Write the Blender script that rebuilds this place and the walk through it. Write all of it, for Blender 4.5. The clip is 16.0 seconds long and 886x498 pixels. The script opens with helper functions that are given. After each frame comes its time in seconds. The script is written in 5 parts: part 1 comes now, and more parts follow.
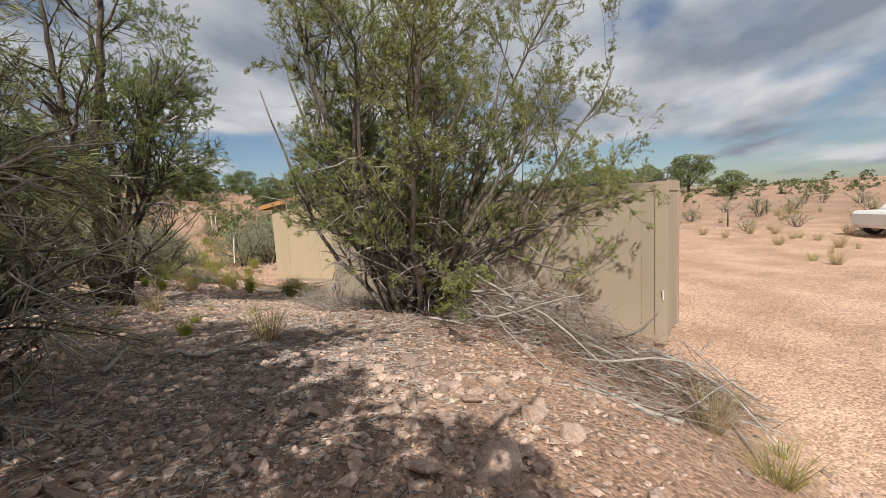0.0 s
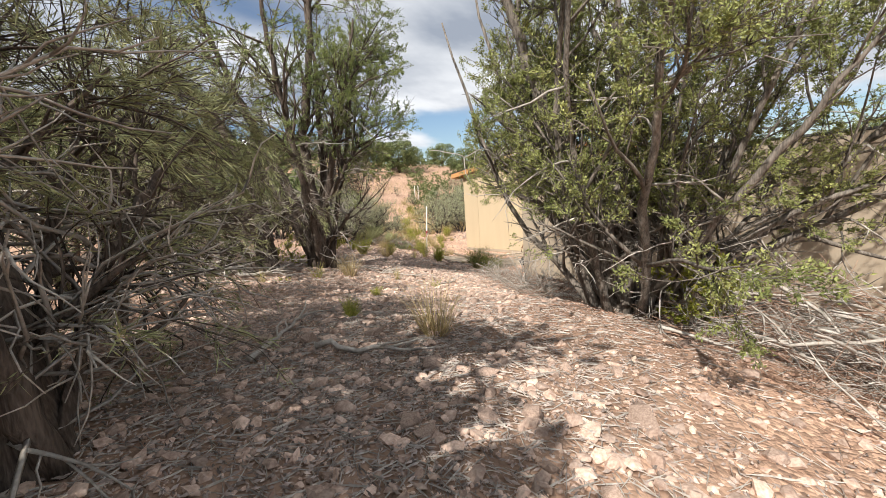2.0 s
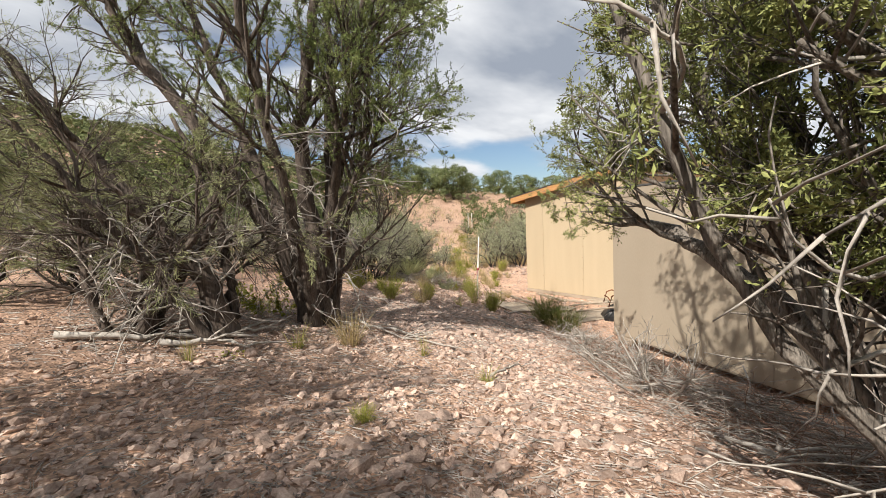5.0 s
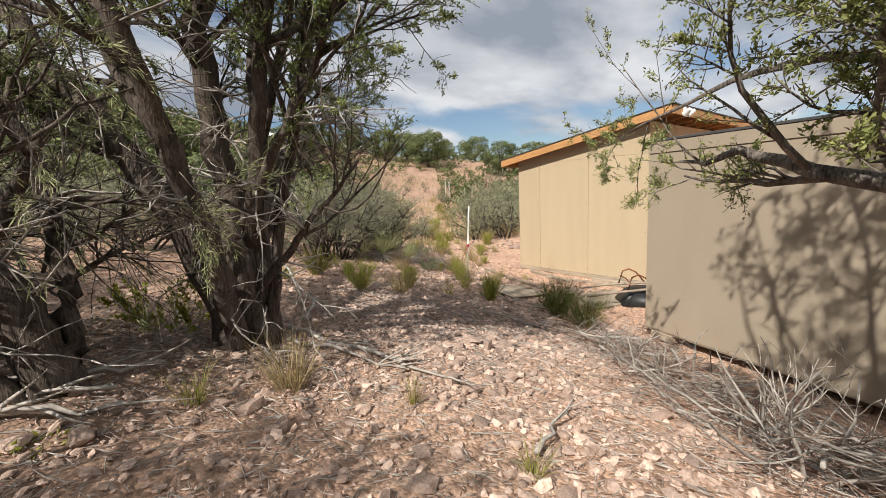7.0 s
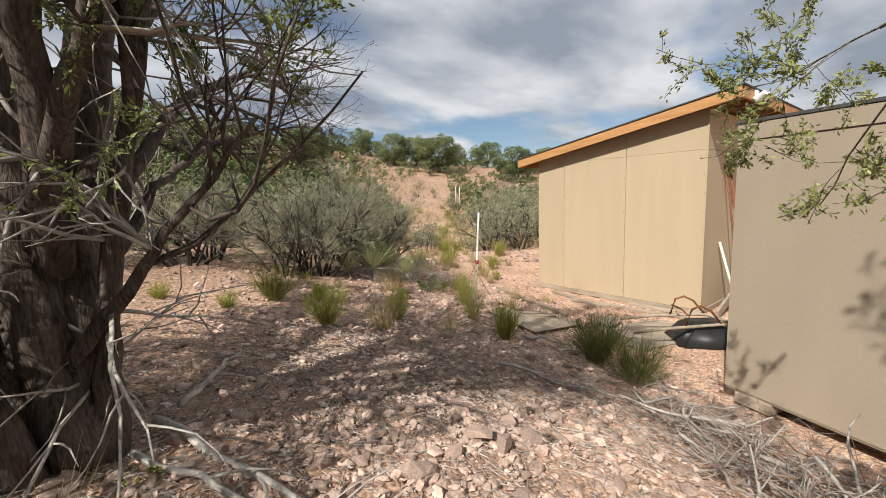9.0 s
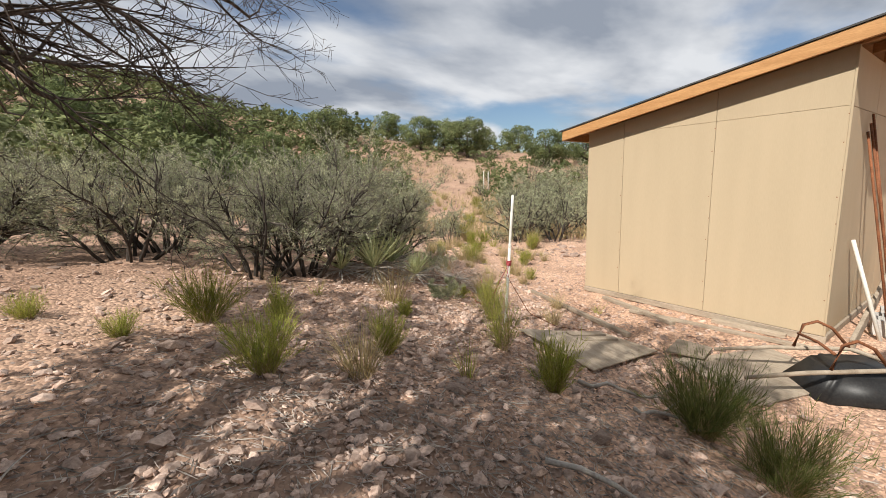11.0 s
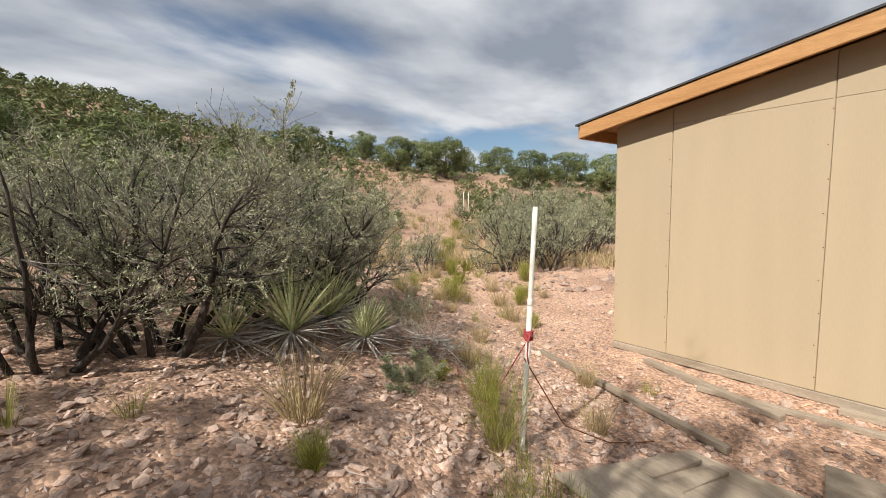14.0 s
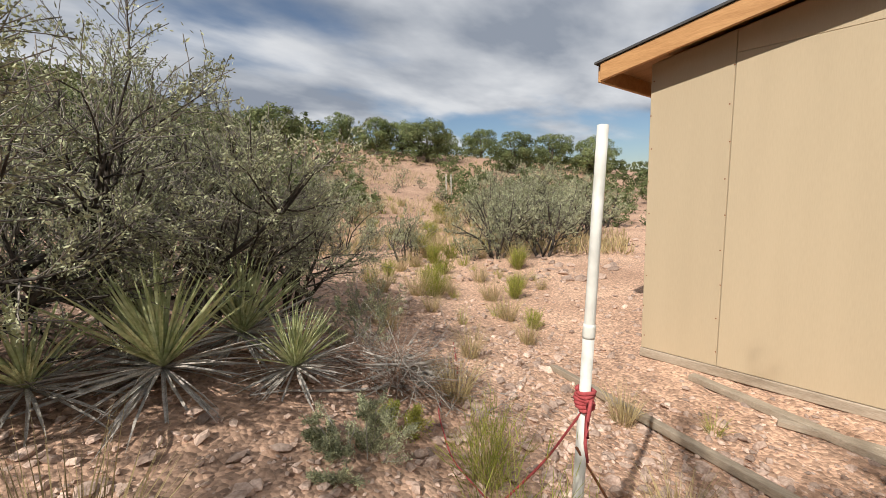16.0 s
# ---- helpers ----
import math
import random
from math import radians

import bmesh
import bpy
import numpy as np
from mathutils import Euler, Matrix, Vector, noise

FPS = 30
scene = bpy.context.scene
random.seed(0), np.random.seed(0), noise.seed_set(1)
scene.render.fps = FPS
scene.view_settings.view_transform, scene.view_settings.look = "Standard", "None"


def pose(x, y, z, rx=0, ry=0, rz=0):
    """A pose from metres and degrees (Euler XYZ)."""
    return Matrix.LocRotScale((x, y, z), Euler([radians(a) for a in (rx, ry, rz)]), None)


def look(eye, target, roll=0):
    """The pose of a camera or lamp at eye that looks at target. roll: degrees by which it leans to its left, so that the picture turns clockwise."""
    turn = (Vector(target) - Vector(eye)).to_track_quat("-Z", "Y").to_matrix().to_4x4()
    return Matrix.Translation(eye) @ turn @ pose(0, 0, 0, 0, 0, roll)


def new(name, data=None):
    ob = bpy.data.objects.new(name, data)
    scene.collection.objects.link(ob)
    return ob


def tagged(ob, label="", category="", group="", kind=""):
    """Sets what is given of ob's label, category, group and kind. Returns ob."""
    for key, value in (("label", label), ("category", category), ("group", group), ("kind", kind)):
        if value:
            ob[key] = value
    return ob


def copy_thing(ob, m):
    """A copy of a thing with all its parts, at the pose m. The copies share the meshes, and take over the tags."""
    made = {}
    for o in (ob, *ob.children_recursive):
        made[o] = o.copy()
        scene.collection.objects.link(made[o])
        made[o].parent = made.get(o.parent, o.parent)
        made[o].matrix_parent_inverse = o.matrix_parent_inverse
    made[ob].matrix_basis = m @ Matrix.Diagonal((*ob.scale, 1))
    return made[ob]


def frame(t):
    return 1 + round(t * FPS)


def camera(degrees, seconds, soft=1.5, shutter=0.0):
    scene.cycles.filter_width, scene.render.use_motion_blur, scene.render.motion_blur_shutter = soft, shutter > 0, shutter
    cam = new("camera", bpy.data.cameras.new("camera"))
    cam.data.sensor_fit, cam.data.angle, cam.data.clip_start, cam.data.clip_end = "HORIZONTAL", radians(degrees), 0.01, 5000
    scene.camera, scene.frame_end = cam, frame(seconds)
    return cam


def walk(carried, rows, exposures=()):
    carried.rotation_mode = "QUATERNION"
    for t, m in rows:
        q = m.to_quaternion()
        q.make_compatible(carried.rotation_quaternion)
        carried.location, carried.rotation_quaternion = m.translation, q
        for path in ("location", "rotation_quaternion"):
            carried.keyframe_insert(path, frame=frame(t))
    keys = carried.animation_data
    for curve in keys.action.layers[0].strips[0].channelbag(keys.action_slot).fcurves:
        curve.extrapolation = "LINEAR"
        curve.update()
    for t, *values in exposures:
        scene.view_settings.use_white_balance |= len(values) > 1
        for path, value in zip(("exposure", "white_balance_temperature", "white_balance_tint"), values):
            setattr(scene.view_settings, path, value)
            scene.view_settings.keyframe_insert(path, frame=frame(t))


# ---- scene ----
cam = camera(94.5, 16.0, soft=0.7)
PATH = [
    (0, (-11.633, -7.236, 2.219), (-9.754, -6.583, 2.013), -3.0),
    (0.5, (-11.404, -7.091, 2.171), (-9.656, -6.143, 1.956), -2.3),
    (1, (-11.184, -6.948, 2.156), (-9.603, -5.749, 1.904), -3.1),
    (1.5, (-10.92, -6.772, 2.122), (-9.451, -5.451, 1.812), -5.1),
    (2, (-10.634, -6.562, 2.125), (-9.248, -5.151, 1.83), -3.9),
    (2.5, (-10.346, -6.296, 2.125), (-9.041, -4.804, 1.861), -1.4),
    (3, (-10.064, -6.024, 2.115), (-8.847, -4.456, 1.871), 0.3),
    (5.5, (-8.636, -4.344, 2.057), (-7.412, -2.769, 1.917), -3.2),
    (6, (-8.427, -3.949, 2.043), (-7.138, -2.43, 1.872), -3.1),
    (6.5, (-8.238, -3.616, 2.001), (-6.916, -2.135, 1.756), -3.2),
    (7, (-8.002, -3.32, 1.997), (-6.712, -1.82, 1.7), -2.8),
    (7.5, (-7.73, -3.06, 1.98), (-6.485, -1.526, 1.67), -2.6),
    (8, (-7.48, -2.793, 1.959), (-6.24, -1.251, 1.669), -2.2),
    (8.5, (-7.201, -2.533, 1.939), (-5.94, -1.001, 1.684), -1.9),
    (11, (-5.857, -1.089, 1.787), (-4.717, 0.524, 1.469), -1.7),
    (11.5, (-5.571, -0.802, 1.763), (-4.479, 0.848, 1.471), -0.4),
    (12, (-5.341, -0.511, 1.737), (-4.278, 1.164, 1.483), -0.5),
    (12.5, (-5.15, -0.235, 1.728), (-4.085, 1.443, 1.504), -0.8),
    (13, (-4.961, 0.014, 1.695), (-3.857, 1.669, 1.491), -1.2),
    (13.5, (-4.762, 0.291, 1.676), (-3.59, 1.9, 1.48), -1.2),
    (14, (-4.569, 0.544, 1.659), (-3.335, 2.104, 1.45), -1.4),
    (14.5, (-4.377, 0.778, 1.631), (-3.093, 2.294, 1.401), -1.5),
    (15, (-4.224, 1.03, 1.586), (-2.918, 2.523, 1.333), -1.7),
    (15.5, (-4.019, 1.254, 1.533), (-2.708, 2.74, 1.262), -2.0),
    (16, (-3.764, 1.468, 1.486), (-2.472, 2.97, 1.209), -1.7),
]
walk(cam, [(t, look(e, g, r)) for t, e, g, r in PATH],
     exposures=[(0, 0.0, 6250, 10), (0.5, 0.18, 6250, 10), (1.5, 0.45, 6250, 10), (3, 0.85, 6300, 10), (4.3, 0.65, 6300, 10),
                (5.5, 0.42, 6300, 10), (8, 0.24, 6250, 10), (12, 0.3, 6250, 10), (16, 0.16, 6250, 10)])

# ---- world, sun ----
SUN_EL, SUN_AZ = radians(44), math.atan2(-0.96, -0.28)
sun_dir = Vector((math.sin(SUN_AZ) * math.cos(SUN_EL), math.cos(SUN_AZ) * math.cos(SUN_EL), math.sin(SUN_EL)))
sun = new("sun", bpy.data.lights.new("sun", "SUN"))
sun.data.energy, sun.data.angle, sun.data.color = 5.0, radians(0.6), (1.0, 0.93, 0.82)
sun.matrix_world = look(sun_dir * 60, (0, 0, 0))

world = bpy.data.worlds.new("sky")
scene.world = world
world.use_nodes = True
wt = world.node_tree
wt.nodes.clear()


def wnode(kind, **kw):
    n = wt.nodes.new(kind)
    for k, v in kw.items():
        n.inputs[k].default_value = v
    return n


sky = wnode("ShaderNodeTexSky")
sky.sky_type, sky.sun_disc = "NISHITA", False
sky.sun_elevation, sky.sun_rotation = SUN_EL, SUN_AZ % (2 * math.pi)
sky.air_density, sky.dust_density, sky.ozone_density = 1.0, 0.6, 2.0
coord = wnode("ShaderNodeTexCoord")
sep = wnode("ShaderNodeSeparateXYZ")
wt.links.new(coord.outputs["Generated"], sep.inputs[0])


def wmath(op, a, b=None):
    n = wt.nodes.new("ShaderNodeMath")
    n.operation = op
    for i, v in enumerate((a, b)):
        if v is None:
            continue
        if isinstance(v, (int, float)):
            n.inputs[i].default_value = v
        else:
            wt.links.new(v, n.inputs[i])
    return n.outputs[0]


up = wmath("MAXIMUM", sep.outputs[2], 0.0)
depth = wmath("ADD", up, 0.16)
flat = wnode("ShaderNodeCombineXYZ")
wt.links.new(wmath("DIVIDE", sep.outputs[0], depth), flat.inputs[0])
wt.links.new(wmath("DIVIDE", sep.outputs[1], depth), flat.inputs[1])
turned = wnode("ShaderNodeMapping", Location=(1.7, 0.6, 0), Rotation=(0, 0, radians(-38)), Scale=(0.62, 0.95, 1))
wt.links.new(flat.outputs[0], turned.inputs[0])
billow = wnode("ShaderNodeTexNoise", Scale=0.95, Detail=7, Roughness=0.5, Distortion=0.15)
wt.links.new(turned.outputs[0], billow.inputs["Vector"])
cover = wnode("ShaderNodeMapRange")
cover.interpolation_type = "SMOOTHSTEP"
wt.links.new(wmath("ADD", billow.outputs[0], wmath("MULTIPLY", up, 0.66)), cover.inputs[0])
cover.inputs[1].default_value, cover.inputs[2].default_value = 0.54, 0.69
shade = wnode("ShaderNodeTexNoise", Scale=1.5, Detail=6, Roughness=0.5, Distortion=0.1)
wt.links.new(turned.outputs[0], shade.inputs["Vector"])
tone = wnode("ShaderNodeValToRGB")
tone.color_ramp.elements[0].position, tone.color_ramp.elements[0].color = 0.38, (0.40, 0.44, 0.51, 1)
tone.color_ramp.elements[1].position, tone.color_ramp.elements[1].color = 0.62, (1.0, 1.0, 1.0, 1)
wt.links.new(shade.outputs[0], tone.inputs[0])
sky_light = wnode("ShaderNodeBackground", Strength=0.072)
wt.links.new(sky.outputs[0], sky_light.inputs[0])
cloud_light = wnode("ShaderNodeBackground", Strength=0.645)
wt.links.new(tone.outputs[0], cloud_light.inputs[0])
mixed = wnode("ShaderNodeMixShader")
wt.links.new(cover.outputs[0], mixed.inputs[0])
wt.links.new(sky_light.outputs[0], mixed.inputs[1])
wt.links.new(cloud_light.outputs[0], mixed.inputs[2])
wout = wnode("ShaderNodeOutputWorld")
wt.links.new(mixed.outputs[0], wout.inputs[0])


# ---- materials ----
def material(name, c1, c2, scale=3.0, fine=60.0, rough=0.85, bump=0.3, stretch=(1, 1, 1), island=0.0, through_light=0.0, metal=0.0,
             third=None, bump_scale=None, obj_random=0.0, spec=0.3, dist=0.01):
    """Two noise scales between two colours, with relief; island and obj_random vary brightness piece by piece."""
    m = bpy.data.materials.new(name)
    m.use_nodes = True
    t = m.node_tree
    b = t.nodes["Principled BSDF"]
    tc = t.nodes.new("ShaderNodeTexCoord")
    mp = t.nodes.new("ShaderNodeMapping")
    mp.inputs["Scale"].default_value = stretch
    t.links.new(tc.outputs["Object"], mp.inputs[0])
    n1 = t.nodes.new("ShaderNodeTexNoise")
    n1.inputs["Scale"].default_value, n1.inputs["Detail"].default_value = scale, 5
    n2 = t.nodes.new("ShaderNodeTexNoise")
    n2.inputs["Scale"].default_value, n2.inputs["Detail"].default_value = fine, 4
    for n in (n1, n2):
        t.links.new(mp.outputs[0], n.inputs["Vector"])
    mean = t.nodes.new("ShaderNodeMath")
    mean.operation = "MULTIPLY_ADD"
    t.links.new(n2.outputs[0], mean.inputs[0])
    mean.inputs[1].default_value = 0.5
    half = t.nodes.new("ShaderNodeMath")
    half.operation = "MULTIPLY"
    half.inputs[1].default_value = 0.5
    t.links.new(n1.outputs[0], half.inputs[0])
    t.links.new(half.outputs[0], mean.inputs[2])
    ramp = t.nodes.new("ShaderNodeValToRGB")
    e = ramp.color_ramp.elements
    e[0].position, e[0].color = 0.36, (*c1, 1)
    e[1].position, e[1].color = 0.64, (*c2, 1)
    if third:
        x = e.new(0.72)
        x.color = (*third, 1)
    t.links.new(mean.outputs[0], ramp.inputs[0])
    colour = ramp.outputs[0]
    for amount, kind, out in ((island, "ShaderNodeNewGeometry", "Random Per Island"), (obj_random, "ShaderNodeObjectInfo", "Random")):
        if amount:
            g = t.nodes.new(kind)
            hsv = t.nodes.new("ShaderNodeHueSaturation")
            mr = t.nodes.new("ShaderNodeMapRange")
            mr.inputs[3].default_value, mr.inputs[4].default_value = 1 - amount, 1 + amount
            t.links.new(g.outputs[out], mr.inputs[0])
            t.links.new(mr.outputs[0], hsv.inputs["Value"])
            t.links.new(colour, hsv.inputs["Color"])
            colour = hsv.outputs[0]
    t.links.new(colour, b.inputs["Base Color"])
    b.inputs["Roughness"].default_value, b.inputs["Metallic"].default_value = rough, metal
    b.inputs["Specular IOR Level"].default_value = spec
    if bump:
        bp = t.nodes.new("ShaderNodeBump")
        bp.inputs["Strength"].default_value, bp.inputs["Distance"].default_value = bump, dist
        t.links.new(mean.outputs[0], bp.inputs["Height"])
        t.links.new(bp.outputs[0], b.inputs["Normal"])
    if through_light:
        tr = t.nodes.new("ShaderNodeBsdfTranslucent")
        t.links.new(colour, tr.inputs[0])
        mx = t.nodes.new("ShaderNodeMixShader")
        mx.inputs[0].default_value = through_light
        t.links.new(b.outputs[0], mx.inputs[1])
        t.links.new(tr.outputs[0], mx.inputs[2])
        t.links.new(mx.outputs[0], t.nodes["Material Output"].inputs[0])
    return m


SOIL = material("soil", (0.28, 0.172, 0.117), (0.50, 0.332, 0.235), scale=0.7, fine=38, rough=0.95, bump=0.6, third=(0.58, 0.41, 0.31), dist=0.02)
STONE = material("stone", (0.28, 0.187, 0.143), (0.56, 0.425, 0.345), scale=9, fine=70, rough=0.9, bump=0.6, island=0.38, obj_random=0.2, dist=0.006)
SIDING = material("siding_paint", (0.44, 0.35, 0.232), (0.475, 0.378, 0.252), scale=0.9, fine=26, rough=0.75, bump=0.12, stretch=(6, 6, 0.6), dist=0.002, obj_random=0.03)
BOXPAINT = material("box_paint", (0.335, 0.275, 0.205), (0.375, 0.31, 0.235), scale=0.8, fine=30, rough=0.8, bump=0.12, stretch=(3, 3, 1), dist=0.002, obj_random=0.03)
FASCIA = material("fascia_wood", (0.40, 0.20, 0.075), (0.56, 0.31, 0.13), scale=2, fine=18, rough=0.6, bump=0.2, stretch=(8, 1, 10), dist=0.002)
RAFTER = material("rafter_wood", (0.30, 0.15, 0.06), (0.42, 0.23, 0.10), scale=2, fine=18, rough=0.7, bump=0.2, stretch=(8, 1, 10), dist=0.002)
OLDWOOD = material("weathered_wood", (0.25, 0.20, 0.145), (0.42, 0.35, 0.27), scale=2, fine=20, rough=0.85, bump=0.4, stretch=(9, 1.2, 9), dist=0.003, obj_random=0.12)
ROOFING = material("roofing", (0.05, 0.05, 0.05), (0.10, 0.095, 0.09), scale=4, fine=90, rough=0.95, bump=0.5)
DARK = material("black_plastic", (0.012, 0.012, 0.013), (0.03, 0.03, 0.03), rough=0.45, bump=0.1)
RUST = material("rust", (0.12, 0.045, 0.02), (0.28, 0.11, 0.05), scale=8, fine=60, rough=0.8, bump=0.3, dist=0.003)
PVC = material("pvc", (0.58, 0.56, 0.50), (0.76, 0.74, 0.68), scale=4, fine=30, rough=0.5, bump=0.05)
ROPE = material("red_rope", (0.30, 0.045, 0.05), (0.48, 0.10, 0.10), scale=40, fine=200, rough=0.9, bump=0.4)
WHITE = material("white_paint", (0.72, 0.72, 0.70), (0.82, 0.82, 0.80), scale=2, fine=40, rough=0.5, bump=0.05)
CONCRETE = material("concrete", (0.42, 0.40, 0.37), (0.60, 0.57, 0.53), scale=8, fine=90, rough=0.95, bump=0.4)
BARK = material("juniper_bark", (0.035, 0.026, 0.021), (0.17, 0.135, 0.11), scale=7, fine=34, rough=0.95, bump=0.9, stretch=(3, 3, 0.45), dist=0.02)
DEADWOOD = material("dead_wood", (0.26, 0.23, 0.20), (0.50, 0.46, 0.41), scale=10, fine=60, rough=0.9, bump=0.4, island=0.25)
TWIG_GREY = material("grey_twig", (0.09, 0.077, 0.065), (0.32, 0.285, 0.245), scale=8, fine=40, rough=0.9, bump=0.2, island=0.25)
BARK_DARK = material("blackish_bark", (0.022, 0.018, 0.015), (0.095, 0.078, 0.064), scale=7, fine=34, rough=0.95, bump=0.8, stretch=(3, 3, 0.45), dist=0.015)
BLADE_DARK = material("dark_bush_blade", (0.09, 0.125, 0.03), (0.24, 0.25, 0.075), scale=3, fine=14, rough=0.75, bump=0, island=0.4, through_light=0.3)
BARK_GREY = material("grey_bark", (0.065, 0.054, 0.045), (0.27, 0.235, 0.20), scale=7, fine=34, rough=0.95, bump=0.9, stretch=(3, 3, 0.45), dist=0.02)
DRYBROWN = material("dry_brown_twig", (0.20, 0.115, 0.08), (0.38, 0.25, 0.18), scale=10, fine=60, rough=0.9, bump=0.3, island=0.3)
LEAF_B = material("juniper_leaf", (0.14, 0.17, 0.055), (0.37, 0.38, 0.14), scale=1.3, fine=9, rough=0.7, bump=0, island=0.35, through_light=0.2)
LEAF_A = material("dark_juniper_leaf", (0.13, 0.175, 0.055), (0.31, 0.345, 0.125), scale=1.3, fine=9, rough=0.7, bump=0, island=0.35, through_light=0.2)
LEAF_D = material("broom_leaf", (0.19, 0.205, 0.095), (0.42, 0.43, 0.22), scale=1.3, fine=9, rough=0.7, bump=0, island=0.4, through_light=0.2)
LEAF_SAGE = material("grey_shrub_leaf", (0.21, 0.225, 0.125), (0.53, 0.53, 0.34), scale=1.2, fine=7, rough=0.8, bump=0, island=0.5, obj_random=0.15, through_light=0.2)
LEAF_FAR = material("hill_shrub_leaf", (0.06, 0.082, 0.03), (0.19, 0.205, 0.085), scale=0.12, fine=1.1, rough=0.85, bump=0, island=0.35, obj_random=0.2, through_light=0.2)
LEAF_ROUND = material("round_juniper_leaf", (0.085, 0.115, 0.042), (0.26, 0.285, 0.12), scale=0.5, fine=3, rough=0.85, bump=0, island=0.4, obj_random=0.2, through_light=0.15)
LEAF_YEL = material("yellow_green_leaf", (0.17, 0.19, 0.03), (0.34, 0.33, 0.06), scale=4, fine=20, rough=0.7, bump=0, island=0.35, through_light=0.4)
BLADE = material("grass_blade", (0.234, 0.275, 0.047), (0.494, 0.475, 0.116), scale=3, fine=14, rough=0.7, bump=0, island=0.4, through_light=0.4)
STRAW = material("dry_grass", (0.34, 0.26, 0.13), (0.54, 0.44, 0.24), scale=3, fine=14, rough=0.85, bump=0, island=0.35, through_light=0.3)
YUCCA = material("yucca_leaf", (0.25, 0.30, 0.13), (0.66, 0.66, 0.38), scale=3, fine=14, rough=0.55, bump=0, island=0.25, through_light=0.15)
LITTER = material("litter", (0.20, 0.15, 0.125), (0.44, 0.37, 0.33), scale=10, fine=50, rough=0.95, bump=0.2, island=0.5)


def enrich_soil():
    """Pebbled relief over the soil, and brown needle duff where the trees shed it, its darkening partly painted shade.
    """
    t = SOIL.node_tree
    bsdf = t.nodes["Principled BSDF"]
    tc = t.nodes.new("ShaderNodeTexCoord")
    base = bsdf.inputs["Base Color"].links[0].from_socket
    vor = t.nodes.new("ShaderNodeTexVoronoi")
    vor.inputs["Scale"].default_value = 42
    t.links.new(tc.outputs["Object"], vor.inputs["Vector"])
    cell = t.nodes.new("ShaderNodeSeparateColor")
    t.links.new(vor.outputs["Color"], cell.inputs[0])
    # washed sand on the low flat, stony earth on the bank
    where = t.nodes.new("ShaderNodeSeparateXYZ")
    t.links.new(tc.outputs["Object"], where.inputs[0])
    low = t.nodes.new("ShaderNodeMapRange")
    low.inputs[1].default_value, low.inputs[2].default_value, low.inputs[3].default_value, low.inputs[4].default_value = 0.0, 0.5, 1.32, 1.0
    t.links.new(where.outputs[2], low.inputs[0])
    sand = t.nodes.new("ShaderNodeHueSaturation")
    t.links.new(base, sand.inputs["Color"])
    t.links.new(low.outputs[0], sand.inputs["Value"])
    base = sand.outputs[0]
    mr = t.nodes.new("ShaderNodeMapRange")
    mr.inputs[3].default_value, mr.inputs[4].default_value = 0.62, 1.36
    t.links.new(cell.outputs[0], mr.inputs[0])
    hsv = t.nodes.new("ShaderNodeHueSaturation")
    t.links.new(base, hsv.inputs["Color"])
    t.links.new(mr.outputs[0], hsv.inputs["Value"])
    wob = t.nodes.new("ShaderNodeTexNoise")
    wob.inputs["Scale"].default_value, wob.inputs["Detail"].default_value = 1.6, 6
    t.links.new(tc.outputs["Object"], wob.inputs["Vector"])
    # round patches at trees and shrubs: duff tone that also paints in their shade
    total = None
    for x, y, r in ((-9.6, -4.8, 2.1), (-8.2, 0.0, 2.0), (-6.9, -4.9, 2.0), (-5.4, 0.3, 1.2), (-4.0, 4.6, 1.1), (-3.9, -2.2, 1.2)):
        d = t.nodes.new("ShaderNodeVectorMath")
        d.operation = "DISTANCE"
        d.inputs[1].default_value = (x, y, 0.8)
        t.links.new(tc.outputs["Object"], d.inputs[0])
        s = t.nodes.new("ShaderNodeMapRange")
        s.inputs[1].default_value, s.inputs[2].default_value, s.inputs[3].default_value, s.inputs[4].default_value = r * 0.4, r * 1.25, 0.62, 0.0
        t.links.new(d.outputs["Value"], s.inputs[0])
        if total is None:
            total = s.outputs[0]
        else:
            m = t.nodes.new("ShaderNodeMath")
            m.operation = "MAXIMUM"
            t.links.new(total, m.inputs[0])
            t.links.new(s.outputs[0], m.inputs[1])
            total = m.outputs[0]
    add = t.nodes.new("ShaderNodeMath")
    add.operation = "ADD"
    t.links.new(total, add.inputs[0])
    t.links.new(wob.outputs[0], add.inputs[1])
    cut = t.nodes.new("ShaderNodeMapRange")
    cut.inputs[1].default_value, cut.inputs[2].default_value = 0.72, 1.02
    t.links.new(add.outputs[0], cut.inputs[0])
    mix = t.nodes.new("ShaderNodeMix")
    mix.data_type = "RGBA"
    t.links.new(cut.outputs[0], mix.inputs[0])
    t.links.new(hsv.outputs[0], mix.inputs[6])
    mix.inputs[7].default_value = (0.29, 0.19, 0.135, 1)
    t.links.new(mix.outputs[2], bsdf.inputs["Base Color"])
    b2 = t.nodes.new("ShaderNodeBump")
    b2.inputs["Strength"].default_value, b2.inputs["Distance"].default_value = 0.8, 0.012
    b2.invert = True
    t.links.new(vor.outputs["Distance"], b2.inputs["Height"])
    t.links.new(bsdf.inputs["Normal"].links[0].from_socket, b2.inputs["Normal"])
    t.links.new(b2.outputs[0], bsdf.inputs["Normal"])


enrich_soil()


